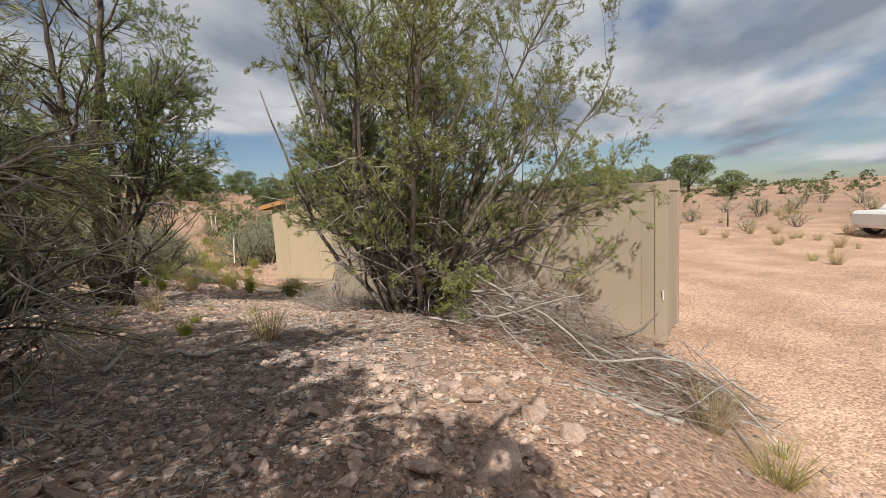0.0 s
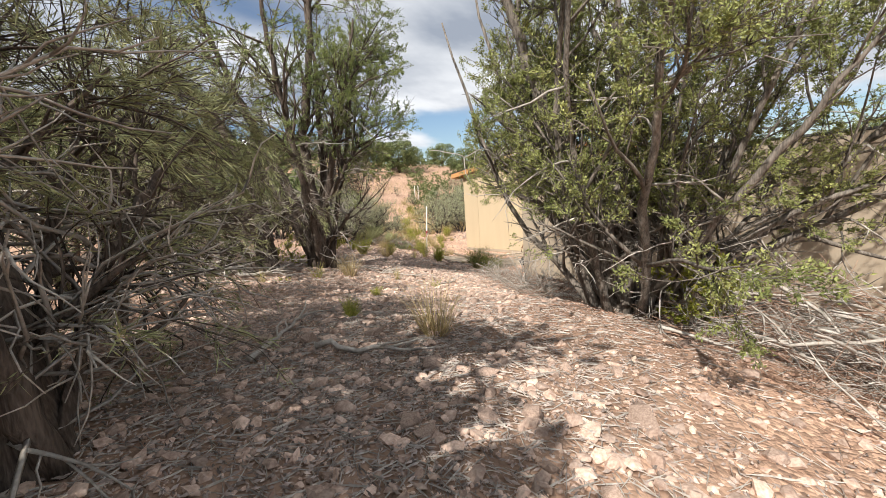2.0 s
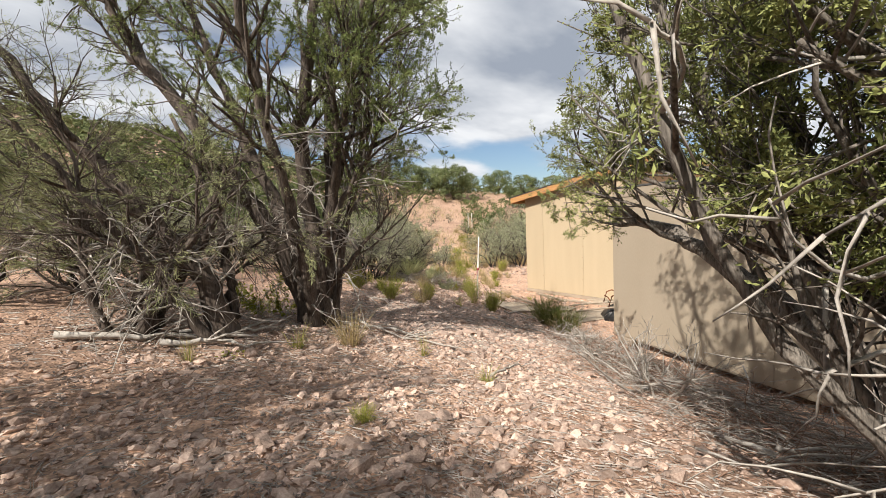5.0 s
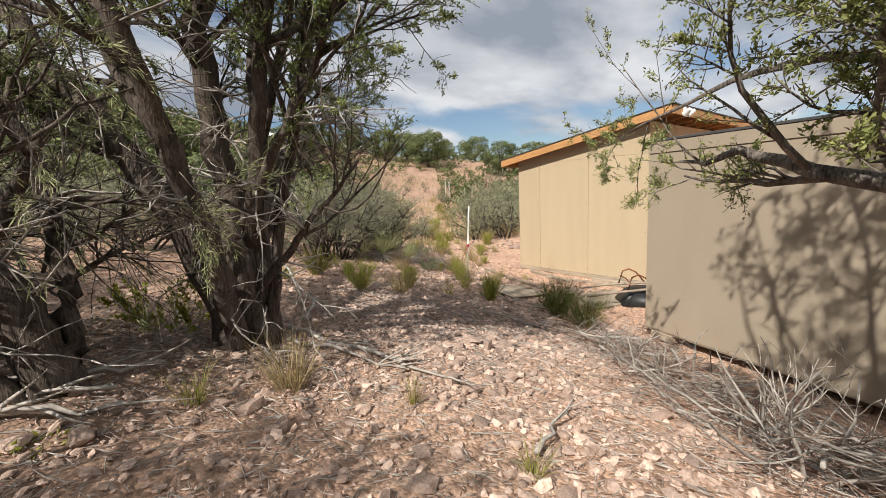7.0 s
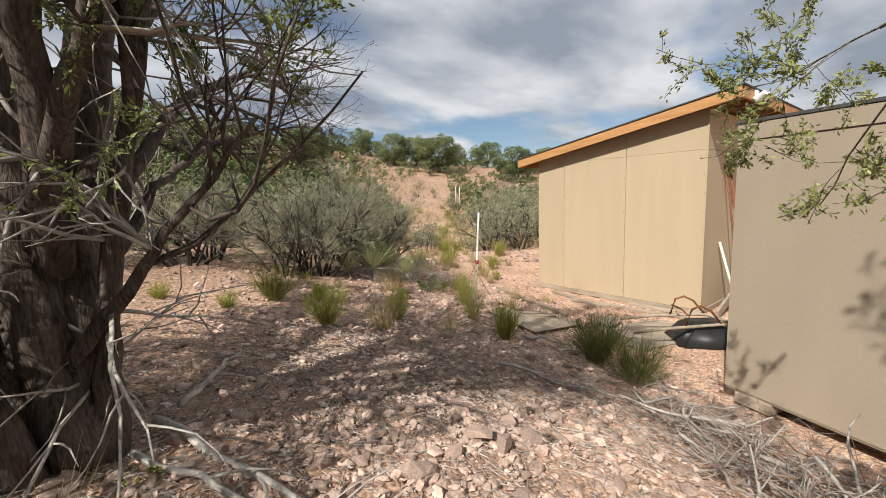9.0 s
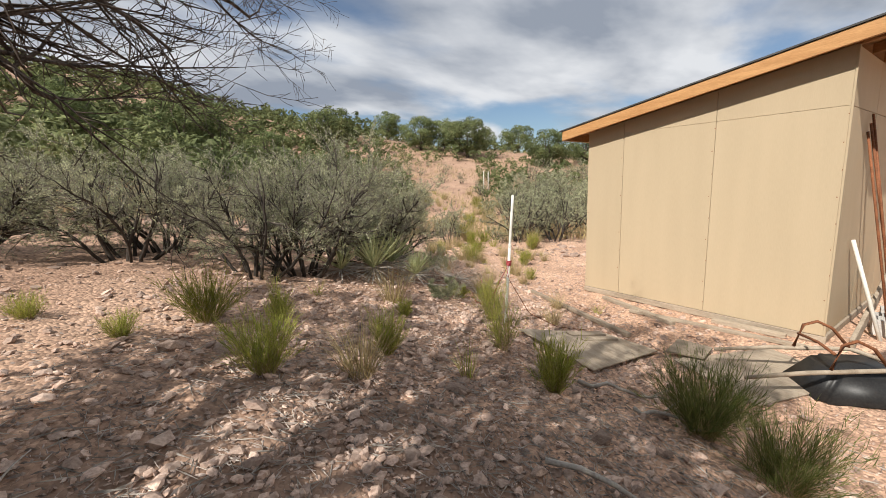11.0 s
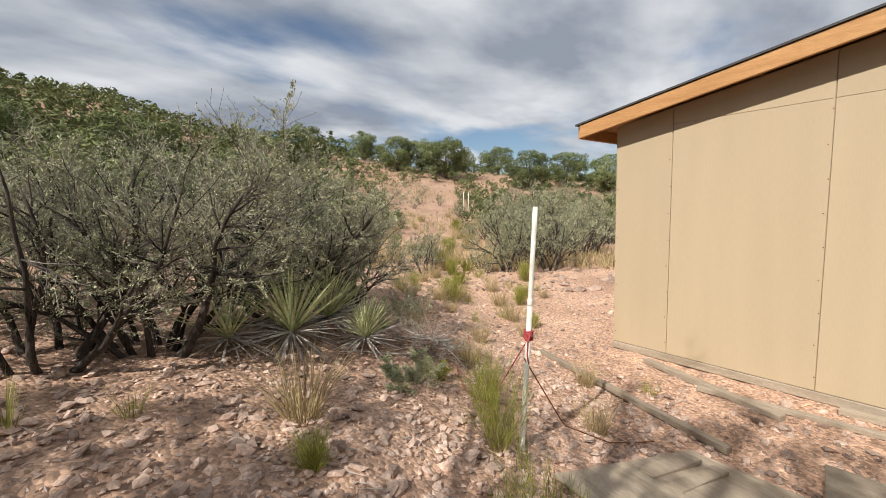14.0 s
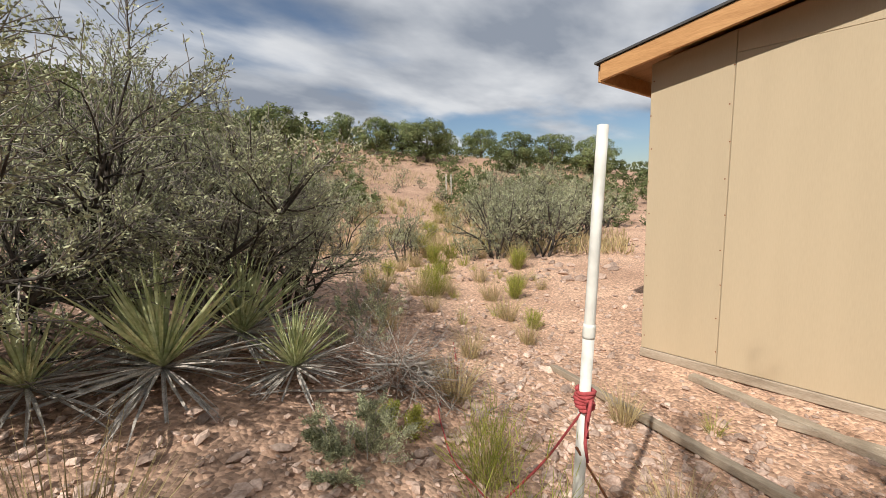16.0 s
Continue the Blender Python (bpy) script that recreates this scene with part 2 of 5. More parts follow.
# ---- building helpers ----
def put_mesh(name, verts, faces, mat, parent=None, label="", smooth=False):
    """A mesh object from vertices and faces (an array of equal faces, or lists)."""
    v = np.asarray(verts, np.float32).reshape(-1, 3)
    if isinstance(faces, np.ndarray):
        flat, counts = faces.reshape(-1).astype(np.int32), np.full(len(faces), faces.shape[1], np.int32)
    else:
        counts = np.array([len(f) for f in faces], np.int32)
        flat = np.array([i for f in faces for i in f], np.int32)
    me = bpy.data.meshes.new(name)
    me.vertices.add(len(v))
    me.vertices.foreach_set("co", v.reshape(-1))
    me.loops.add(len(flat))
    me.loops.foreach_set("vertex_index", flat)
    me.polygons.add(len(counts))
    me.polygons.foreach_set("loop_start", np.concatenate([[0], np.cumsum(counts)[:-1]]).astype(np.int32))
    me.polygons.foreach_set("loop_total", counts)
    me.materials.append(mat)
    me.polygons.foreach_set("use_smooth", np.full(len(counts), smooth))
    me.update(calc_edges=True)
    ob = new(name, me)
    ob.parent = parent
    if label:
        ob["label"] = label
    return ob


def part(name, bm, mat, parent=None, label="", smooth=False):
    me = bpy.data.meshes.new(name)
    bm.to_mesh(me)
    bm.free()
    me.materials.append(mat)
    if smooth:
        me.polygons.foreach_set("use_smooth", [True] * len(me.polygons))
    ob = new(name, me)
    ob.parent = parent
    if label:
        ob["label"] = label
    return ob


def empty(name, m, label, category, group="", kind=""):
    ob = new(name)
    ob.empty_display_size = 0.1
    ob.matrix_basis = m
    return tagged(ob, label, category, group, kind)


def box_bm(x0, y0, z0, x1, y1, z1, bevel=0.004, bm=None):
    own = bm is None
    bm = bm or bmesh.new()
    r = bmesh.ops.create_cube(bm, size=1)
    for v in r["verts"]:
        v.co = Vector((x0 + (v.co.x + 0.5) * (x1 - x0), y0 + (v.co.y + 0.5) * (y1 - y0), z0 + (v.co.z + 0.5) * (z1 - z0)))
    if bevel and own:
        bmesh.ops.bevel(bm, geom=bm.edges[:], offset=bevel, segments=1, affect="EDGES")
    return bm


def smooth01(t):
    t = np.clip(t, 0, 1)
    return t * t * (3 - 2 * t)


# ---- the lie of the land ----
CREST_AZ = (-180, -110, -60, -20, 0, 18, 32, 50, 70, 120, 180)
CREST_EL = (1, 3.5, 9.5, 11.9, 11.0, 8.0, 5.8, 4.0, 2.2, 1.8, 1)


def height(x, y, rough=True):
    """Ground height: a flat yard, a bank rising from it, hills around."""
    x, y = np.asarray(x, float), np.asarray(y, float)
    foot = np.where(y < -1, -2.25 + 0.33 * y, -2.58 + 0.5 * (y + 1))
    foot = np.where(y > 6, 0.92, foot)
    d = foot - x
    d2 = (y + 8.6 - 0.25 * (x + 5)) * 1.9
    k = 0.6
    d = -k * np.log(np.exp(-np.clip(d, -40, 40) / k) + np.exp(-np.clip(d2, -40, 40) / k))
    d = np.maximum(d, 0)
    amp = 1.95 * (1 + 0.13 * smooth01((-1.8 - y) / 2.2))
    z = -0.09 + amp * (1 - np.exp(-(d * d / (d + 0.8)) / 6.2))
    z = z + 0.27 * np.exp(-((x + 7.0) ** 2 + (y + 5.45) ** 2) / (2 * 1.25 ** 2))
    r = np.hypot(x + 5, y)
    az = np.degrees(np.arctan2(x + 5, y))
    el = np.interp(az, CREST_AZ, CREST_EL)
    far = smooth01((r - 10) / 80)
    glade = smooth01((az - 14) / 10) * smooth01((76 - az) / 14)
    z = z + np.tan(np.radians(el)) * (90 * far * (1 - glade) + 66 * smooth01((r - 14) / 40) * glade)
    if rough:
        near = smooth01(d / 2.0) * 0.6 + 0.12
        z = z + near * (0.035 * np.sin(2.1 * x + 1.3 * y) * np.sin(1.7 * y - 0.8 * x + 1) + 0.018 * np.sin(5.3 * x + 2) * np.sin(4.7 * y + x))
        z = z + far * (0.9 * np.sin(0.13 * x + 1) * np.sin(0.11 * y + 0.06 * x) + 0.35 * np.sin(0.41 * x + 0.2 * y) * np.sin(0.37 * y))
    return z


def hz(x, y):
    return float(height(x, y))


def axis_steps(lo, hi, step, reach, grow=1.09):
    a = list(np.arange(lo, hi, step))
    s, v = step, a[-1]
    while v < reach:
        s *= grow
        v += s
        a.append(v)
    s, v, left = step, lo, []
    while v > -reach:
        s *= grow
        v -= s
        left.append(v)
    return np.array(left[::-1] + a)


gx, gy = axis_steps(-13.5, 2.5, 0.075, 900), axis_steps(-10, 9, 0.075, 900)
GX, GY = np.meshgrid(gx, gy)
GZ = height(GX, GY)
GZ = GZ + (np.random.rand(*GZ.shape) - 0.5) * 0.022 * (np.hypot(GX + 6, GY + 1) < 16)
nx, ny = len(gx), len(gy)
gv = np.stack([GX, GY, GZ], -1).reshape(-1, 3)
ii = (np.arange(ny - 1)[:, None] * nx + np.arange(nx - 1)[None, :]).reshape(-1)
gf = np.stack([ii, ii + 1, ii + nx + 1, ii + nx], 1)
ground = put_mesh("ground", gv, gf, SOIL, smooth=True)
tagged(ground, "pinkish tan stony desert soil with scattered litter", "ground", kind="structure")


# ---- the tan shed ----
SL = 0.171          # roof rise per metre towards the front
DEEP = 6.0


def roof_z(y):
    return 2.42 + (3.35 - y) * SL


shed = empty("shed", pose(0, 0, 0), "tan plywood-sided shed with a sloping roof", "shed")
walls = bmesh.new()
# wall shell behind the siding sheets


def prism_y(bm, x0, x1, y0, y1, z0, top0, top1):
    vs = [bm.verts.new(c) for c in ((x0, y0, z0), (x1, y0, z0), (x1, y1, z0), (x0, y1, z0), (x0, y0, top0), (x1, y0, top0), (x1, y1, top1), (x0, y1, top1))]
    for f in ((0, 3, 2, 1), (4, 5, 6, 7), (0, 1, 5, 4), (1, 2, 6, 5), (2, 3, 7, 6), (3, 0, 4, 7)):
        bm.faces.new([vs[i] for i in f])


prism_y(walls, 0.016, 0.11, 0.03, 3.02, -0.06, roof_z(0.03) + 0.04, roof_z(3.02) + 0.04)
prism_y(walls, DEEP - 0.11, DEEP - 0.016, 0.03, 3.02, -0.06, roof_z(0.03) + 0.04, roof_z(3.02) + 0.04)
prism_y(walls, 0.11, DEEP - 0.11, 2.92, 3.02, -0.06, roof_z(2.92) + 0.04, roof_z(3.02) + 0.04)
prism_y(walls, 0.11, DEEP - 0.11, 0.03, 0.12, -0.06, roof_z(0.03) + 0.04, roof_z(0.12) + 0.04)
part("wall", walls, SIDING, shed)


def sheet(y0, y1, z0, z1top, z1bot):
    """A siding sheet on the end wall, top following the roof."""
    bm = bmesh.new()
    prism_y(bm, 0.0, 0.014, y0, y1, z0, z1bot, z1top)
    bmesh.ops.bevel(bm, geom=bm.edges[:], offset=0.003, segments=1, affect="EDGES")
    return part("siding_panel", bm, SIDING, shed)


sheet(2.446, 3.05, 0.0, roof_z(3.05) + 0.03, roof_z(2.446) + 0.03)
sheet(1.2245, 2.4415, 0.0, 2.44, 2.44)
sheet(0.0, 1.220, 0.0, 2.44, 2.44)
sheet(1.226, 2.440, 2.4415, roof_z(2.44) + 0.03, roof_z(1.226) + 0.03)
sheet(0.0, 1.220, 2.4415, roof_z(1.22) + 0.03, roof_z(0.0) + 0.03)
for i in range(5):
    x0 = 0.016 + i * 1.22
    bm = box_bm(x0, 0.012, 0.0, min(x0 + 1.214, DEEP), 0.026, 2.44, 0.003)
    part("siding_panel", bm, SIDING, shed)
    bm = box_bm(x0, 0.012, 2.446, min(x0 + 1.214, DEEP), 0.026, roof_z(0.01) + 0.03, 0.003)
    part("siding_panel", bm, SIDING, shed)
part("corner_trim", box_bm(-0.008, -0.010, 0.0, 0.012, 0.011, roof_z(0) + 0.02, 0.003), SIDING, shed)
# sill board along the foot
part("sill_board", box_bm(-0.012, -0.02, -0.085, 0.04, 3.06, -0.004, 0.006), OLDWOOD, shed, "weathered grey skid board")
part("sill_board", box_bm(0.05, -0.012, -0.085, DEEP, 0.04, -0.004, 0.006), OLDWOOD, shed)
# nail heads down the seams
bm = bmesh.new()
bmesh.ops.create_cone(bm, cap_ends=True, segments=6, radius1=0.006, radius2=0.005, depth=0.004, matrix=Matrix.Rotation(radians(90), 4, "Y"))
nail = part("nail_head", bm, RUST, shed)
nail.location = (-0.001, 2.455, 0.12)
for yy in (2.455, 1.235, 0.02, 3.03):
    for k in range(9):
        if k or yy != 2.455:
            n = new("nail_head", nail.data)
            n.parent = shed
            n.location = (-0.001, yy + (0.012 if k % 2 else -0.004), 0.12 + k * 0.28)
# roof: deck, roofing, fascias, rafter tails
roof = bmesh.new()
prism_y(roof, -0.18, DEEP + 0.3, -0.42, 3.40, 0, 0, 0)
for i, v in enumerate(roof.verts):
    v.co.z = roof_z(v.co.y) + (0.150 if i >= 4 else 0.128)
part("roof_deck", roof, RAFTER, shed)
felt = bmesh.new()
prism_y(felt, -0.235, DEEP + 0.33, -0.47, 3.45, 0, 0, 0)
for i, v in enumerate(felt.verts):
    v.co.z = roof_z(v.co.y) + (0.172 if i >= 4 else 0.154)
part("roofing", felt, ROOFING, shed, "thin dark roofing with a ragged edge")


def sloped_board(name, x0, x1, y0, y1, low, high, mat, label=""):
    bm = bmesh.new()
    prism_y(bm, x0, x1, y0, y1, 0, 0, 0)
    for i, v in enumerate(bm.verts):
        v.co.z = roof_z(v.co.y) + (high if i >= 4 else low)
    bmesh.ops.bevel(bm, geom=bm.edges[:], offset=0.004, segments=1, affect="EDGES")
    return part(name, bm, mat, shed, label)


sloped_board("fascia", -0.22, -0.182, -0.44, 3.40, 0.0, 0.15, FASCIA, "orange-stained barge board with pale knots")
part("fascia", box_bm(-0.18, -0.46, roof_z(-0.44) + 0.0, DEEP + 0.3, -0.422, roof_z(-0.44) + 0.15, 0.004), FASCIA, shed)
part("fascia", box_bm(-0.18, 3.402, roof_z(3.4) + 0.0, DEEP + 0.3, 3.44, roof_z(3.4) + 0.145, 0.004), FASCIA, shed)
for yy in (2.9, 1.7, 0.5):
    sl = box_bm(-0.181, yy, roof_z(yy) + 0.035, -0.002, yy + 0.09, roof_z(yy) + 0.11, 0.004)
    part("lookout", sl, RAFTER, shed)
for i in range(11):
    xx = 0.02 + i * 0.59
    sloped_board("rafter_tail", xx, xx + 0.038, -0.42, 0.008, 0.02, 0.126, RAFTER)

flood = empty("flood_light", pose(0.30, -0.46, roof_z(-0.44) + 0.02, 0, 0, 0), "white twin-head floodlight under the shed's front eave", "flood light")
part("mount", box_bm(-0.05, -0.035, 0.02, 0.05, 0.0, 0.12, 0.008), WHITE, flood)
for s in (-1, 1):
    bm = bmesh.new()
    m = Matrix.Translation((s * 0.09, -0.09, 0.02)) @ Matrix.Rotation(radians(55), 4, "X") @ Matrix.Rotation(radians(25 * s), 4, "Y")
    bmesh.ops.create_cone(bm, cap_ends=True, segments=16, radius1=0.06, radius2=0.035, depth=0.13, matrix=m)
    part("lamp_head", bm, WHITE, flood)

# ---- the grey-brown storage box ----
P0, P1 = Vector((-2.60, -1.08)), Vector((-4.95, -8.35))
along = (P1 - P0).normalized()
LONG, WIDE, TALL = (P1 - P0).length, 1.22, 2.44
store = empty("storage_box", Matrix.Translation((P0.x, P0.y, 0)) @ Matrix.Rotation(math.atan2(along.y, along.x), 4, "Z"),
              "grey-brown painted plywood storage box standing in the yard", "storage box")
# local: x along the long side from the far corner, y to the outside of the yard
core = box_bm(0.012, 0.012, 0.03, LONG - 0.012, WIDE - 0.012, TALL - 0.03, 0)
part("body", core, BOXPAINT, store)
edge = 0.0
while edge < LONG - 0.05:
    w = min(2.44, LONG - edge)
    part("side_panel", box_bm(edge, 0.0, 0.05, edge + w - 0.003, 0.011, TALL - 0.16, 0.002), BOXPAINT, store)
    edge += w
part("top_rail", box_bm(-0.006, -0.012, TALL - 0.157, LONG + 0.006, 0.011, TALL - 0.02, 0.004), BOXPAINT, store)
part("bottom_rail", box_bm(LONG * 0.5, -0.016, 0.02, LONG + 0.006, 0.011, 0.09, 0.004), BOXPAINT, store)
part("corner_post", box_bm(LONG - 0.13, -0.018, 0.0, LONG + 0.02, -0.002, TALL - 0.0, 0.004), BOXPAINT, store)
part("end_frame", box_bm(LONG - 0.01, -0.016, 0.02, LONG + 0.035, 0.14, TALL, 0.005), BOXPAINT, store)
part("end_frame", box_bm(LONG - 0.01, WIDE - 0.14, 0.02, LONG + 0.035, WIDE, TALL, 0.005), BOXPAINT, store)
part("end_header", box_bm(LONG - 0.01, 0.142, TALL - 0.16, LONG + 0.035, WIDE - 0.142, TALL, 0.005), BOXPAINT, store)
door = part("door", box_bm(LONG - 0.006, 0.150, 0.06, LONG + 0.02, WIDE - 0.15, TALL - 0.17, 0.004), BOXPAINT, store)
part("lid", box_bm(-0.02, -0.02, TALL - 0.018, LONG + 0.03, WIDE + 0.02, TALL + 0.012, 0.004), ROOFING, store, "dark flat lid")
for xx in (0.1, LONG * 0.5, LONG - 0.45):
    part("skid", box_bm(xx, -0.01, -0.07, xx + 0.3, WIDE, 0.028, 0.006), OLDWOOD, store)
bm = bmesh.new()
bmesh.ops.create_cone(bm, cap_ends=True, segments=8, radius1=0.01, radius2=0.01, depth=0.16, matrix=Matrix.Translation((LONG - 0.02, -0.035, 0.75)) @ Matrix.Rotation(radians(12), 4, "X"))
part("latch", bm, WHITE, store, "pale hanging latch bar")
part("strip", box_bm(LONG - 0.30, -0.012, 0.05, LONG - 0.135, -0.001, 0.052 + 0.07, 0.002), BOXPAINT, store)


# ---- plants: one set of tools ----
def unit(v):
    return v / (np.linalg.norm(v, axis=-1, keepdims=True) + 1e-9)


class Wood:
    """Gathers tapered tubes into one mesh."""

    def __init__(self):
        self.v, self.f, self.n = [], [], 0

    def tube(self, pts, radii, sides=5, wobble=0.0, rng=None):
        pts, radii = np.asarray(pts, float), np.asarray(radii, float)
        tan = unit(np.gradient(pts, axis=0))
        ref = np.where(np.abs(tan[:, 2:3]) > 0.9, np.array([[1.0, 0, 0]]), np.array([[0, 0, 1.0]]))
        a = unit(np.cross(tan, ref))
        b = np.cross(tan, a)
        ang = np.linspace(0, 2 * np.pi, sides, endpoint=False)
        rr = radii[:, None] * np.ones(sides)[None]
        if wobble:
            rr = rr * (1 + wobble * rng.uniform(-1, 1, sides)[None] + 0.4 * wobble * rng.uniform(-1, 1, rr.shape))
        ring = pts[:, None] + rr[..., None] * (np.cos(ang)[None, :, None] * a[:, None] + np.sin(ang)[None, :, None] * b[:, None])
        m = len(pts)
        self.v.append(ring.reshape(-1, 3))
        i = np.arange(m - 1)[:, None] * sides
        j = np.arange(sides)[None]
        k = (j + 1) % sides
        q = np.stack([i + j, i + k, i + sides + k, i + sides + j], -1).reshape(-1, 4) + self.n
        self.f.extend(q.tolist())
        self.f.append([self.n + s for s in range(sides)][::-1])
        self.f.append([self.n + (m - 1) * sides + s for s in range(sides)])
        self.n += m * sides

    def make(self, name, mat, parent=None, label="", smooth=True):
        return put_mesh(name, np.concatenate(self.v), self.f, mat, parent, label, smooth)


def leaf_mesh(name, pos, dirs, length, width, mat, parent, rng, label="", fold=0.25):
    """Many small pointed leaves as bent diamonds."""
    n = len(pos)
    d = unit(dirs)
    side = unit(np.cross(d, unit(rng.normal(size=(n, 3)))))
    up = np.cross(side, d)
    L = (length * rng.uniform(0.6, 1.3, n))[:, None]
    W = (width * rng.uniform(0.7, 1.3, n))[:, None]
    v = np.stack([pos, pos + d * L * 0.45 + side * W + up * W * fold, pos + d * L, pos + d * L * 0.45 - side * W + up * W * fold], 1).reshape(-1, 3)
    f = np.arange(4 * n).reshape(n, 4)
    return put_mesh(name, v, f, mat, parent, label)


def bend(rng, p, d, length, n, jitter, lift):
    pts = [np.array(p, float)]
    d = unit(np.array(d, float))
    step = length / n
    for _ in range(n):
        d = unit(d + rng.normal(size=3) * jitter + np.array([0, 0, lift]))
        pts.append(pts[-1] + d * step)
    return np.array(pts)


def branch_out(rng, line, t, spread):
    """A point on a line and a direction that leaves it sideways."""
    x = t * (len(line) - 1)
    i = min(int(x), len(line) - 2)
    p = line[i] + (line[i + 1] - line[i]) * (x - i)
    d = unit(line[i + 1] - line[i])
    s = unit(np.cross(d, rng.normal(size=3)))
    a = math.radians(rng.uniform(*spread))
    return p, d * math.cos(a) + s * math.sin(a)


def grow(rng, stems, levels, keep=None):
    """From stems (lines with radii) grows levels of branches; returns all wood lines and the last level's twigs."""
    wood = [(l, r, lv0) for l, r, lv0 in stems]
    layer = stems
    twigs = []
    for li, lv in enumerate(levels):
        nxt = []
        for line, rad, _ in layer:
            for _ in range(rng.poisson(lv["n"]) if lv["n"] > 2 else rng.integers(1, 3)):
                t = rng.uniform(lv["from"], 1.0)
                p, d = branch_out(rng, line, t, lv["spread"])
                ln = lv["len"] * rng.uniform(0.55, 1.25) * (1.15 - 0.45 * t)
                l2 = bend(rng, p, d, ln, lv["seg"], lv["jit"], lv["lift"])
                if keep is not None and not keep(l2[-1]):
                    continue
                x = t * (len(rad) - 1)
                r0 = min(float(np.interp(x, range(len(rad)), rad)) * 0.62, lv["rad"])
                r2 = np.linspace(r0, max(r0 * 0.3, 0.0016), len(l2))
                nxt.append((l2, r2, li + 1))
        wood += nxt
        layer = nxt
    return wood, layer


def foliate(rng, twigs, per, spread, share=1.0):
    """Leaf places and directions, clumped towards the twigs' ends, some twigs fuller than others."""
    P, D = [], []
    for line, rad, _ in twigs:
        if rng.random() > share:
            continue
        n = rng.poisson(per * rng.gamma(1.6, 0.625))
        if not n:
            continue
        t = rng.beta(1.8, 1.1, n) * (len(line) - 1)
        i = np.minimum(t.astype(int), len(line) - 2)
        p = line[i] + (line[i + 1] - line[i]) * (t - i)[:, None]
        d = unit(line[i + 1] - line[i])
        P.append(p + rng.normal(size=(n, 3)) * 0.009)
        D.append(d + rng.normal(size=(n, 3)) * spread)
    return np.concatenate(P), np.concatenate(D)


def wood_mesh(rng, lines, name, parent, mat, big=8, label=""):
    w = Wood()
    for line, rad, lv in lines:
        w.tube(line, rad, sides=big if lv == 0 else (5 if lv == 1 else 3), wobble=0.22 if lv == 0 else 0.0, rng=rng)
    return w.make(name, mat, parent, label)


def stem_fan(rng, n, base_r, lean, length, rad, seg=9, jit=0.09, lift=0.05, toward=(0, 0), lean_min=0.1):
    out = []
    for i in range(n):
        a = 2 * math.pi * (i + rng.uniform(-0.3, 0.3)) / n
        le = rng.uniform(lean_min, lean)
        d = np.array([math.cos(a) * le + toward[0], math.sin(a) * le + toward[1], 1.0])
        p = np.array([math.cos(a) * base_r, math.sin(a) * base_r, -0.12])
        l = bend(rng, p, d, length * rng.uniform(0.75, 1.1), seg, jit, lift)
        r = rad * rng.uniform(0.6, 1.1)
        rr = np.linspace(r, r * 0.22, len(l))
        rr[0] *= 1.5
        out.append((l, rr, 0))
    return out


def limb(rng, ctrl, r0, r1):
    """A limb through given control points, in local coordinates."""
    c = np.array(ctrl, float)
    t = np.linspace(0, len(c) - 1, 5 * len(c))
    l = np.stack([np.interp(t, range(len(c)), c[:, k]) for k in range(3)], 1)
    l[1:-1] = (l[:-2] + 2 * l[1:-1] + l[2:]) / 4
    l += rng.normal(size=l.shape) * min(0.02, 0.2 * r0)
    return (l, np.linspace(r0, r1, len(l)), 0)


def tree(name, at, label, category, seed, stems, levels, leaf, per, size, spread=0.6, bare=0.0, keep=None, bark=BARK, deadtwigs=0, group="", leaf_keep=None):
    rng = np.random.default_rng(seed)
    ob = empty(name, pose(at[0], at[1], hz(*at[:2])), label, category, group)
    stems = stems(rng)
    wood, twigs = grow(rng, stems, levels, keep)
    trunks = [w for w in wood if w[2] == 0]
    rest = [w for w in wood if w[2] > 0]
    for s in trunks:
        wood_mesh(rng, [s], "trunk", ob, bark, 10)
    wood_mesh(rng, rest, "branchwork", ob, bark)
    if deadtwigs:
        dead = []
        for _ in range(deadtwigs):
            s = trunks[rng.integers(len(trunks))]
            p, d = branch_out(rng, s[0], rng.uniform(0.08, 0.6), (50, 100))
            l = bend(rng, p, d, rng.uniform(0.35, 1.0), 6, 0.22, -0.05)
            if keep is not None and not keep(l[-1]):
                continue
            dead.append((l, np.linspace(0.011, 0.003, 7), 2))
            for _ in range(4):
                p2, d2 = branch_out(rng, l, rng.uniform(0.3, 1), (25, 60))
                dead.append((bend(rng, p2, d2, rng.uniform(0.12, 0.4), 4, 0.2, -0.04), np.linspace(0.005, 0.0018, 5), 2))
        wood_mesh(rng, dead, "dead_brush", ob, DEADWOOD, label="bare grey dead twigs")["kind"] = "stuff"
    P, D = foliate(rng, twigs, per, spread, 1 - bare)
    if keep is not None:
        ok = np.array([keep(p) for p in P])
        P, D = P[ok], D[ok]
    if leaf_keep is not None:
        ok = np.array([leaf_keep(p) for p in P])
        P, D = P[ok], D[ok]
    leaf_mesh("crown", P, D, size[0], size[1], leaf, ob, rng)
    return ob


JUNIPER = [dict(n=11, len=1.05, seg=6, jit=0.15, lift=0.05, spread=(25, 62), rad=0.024, **{"from": 0.14}),
           dict(n=7, len=0.55, seg=5, jit=0.17, lift=0.05, spread=(25, 62), rad=0.010, **{"from": 0.15}),
           dict(n=9, len=0.15, seg=3, jit=0.2, lift=0.05, spread=(25, 65), rad=0.0035, **{"from": 0.2})]


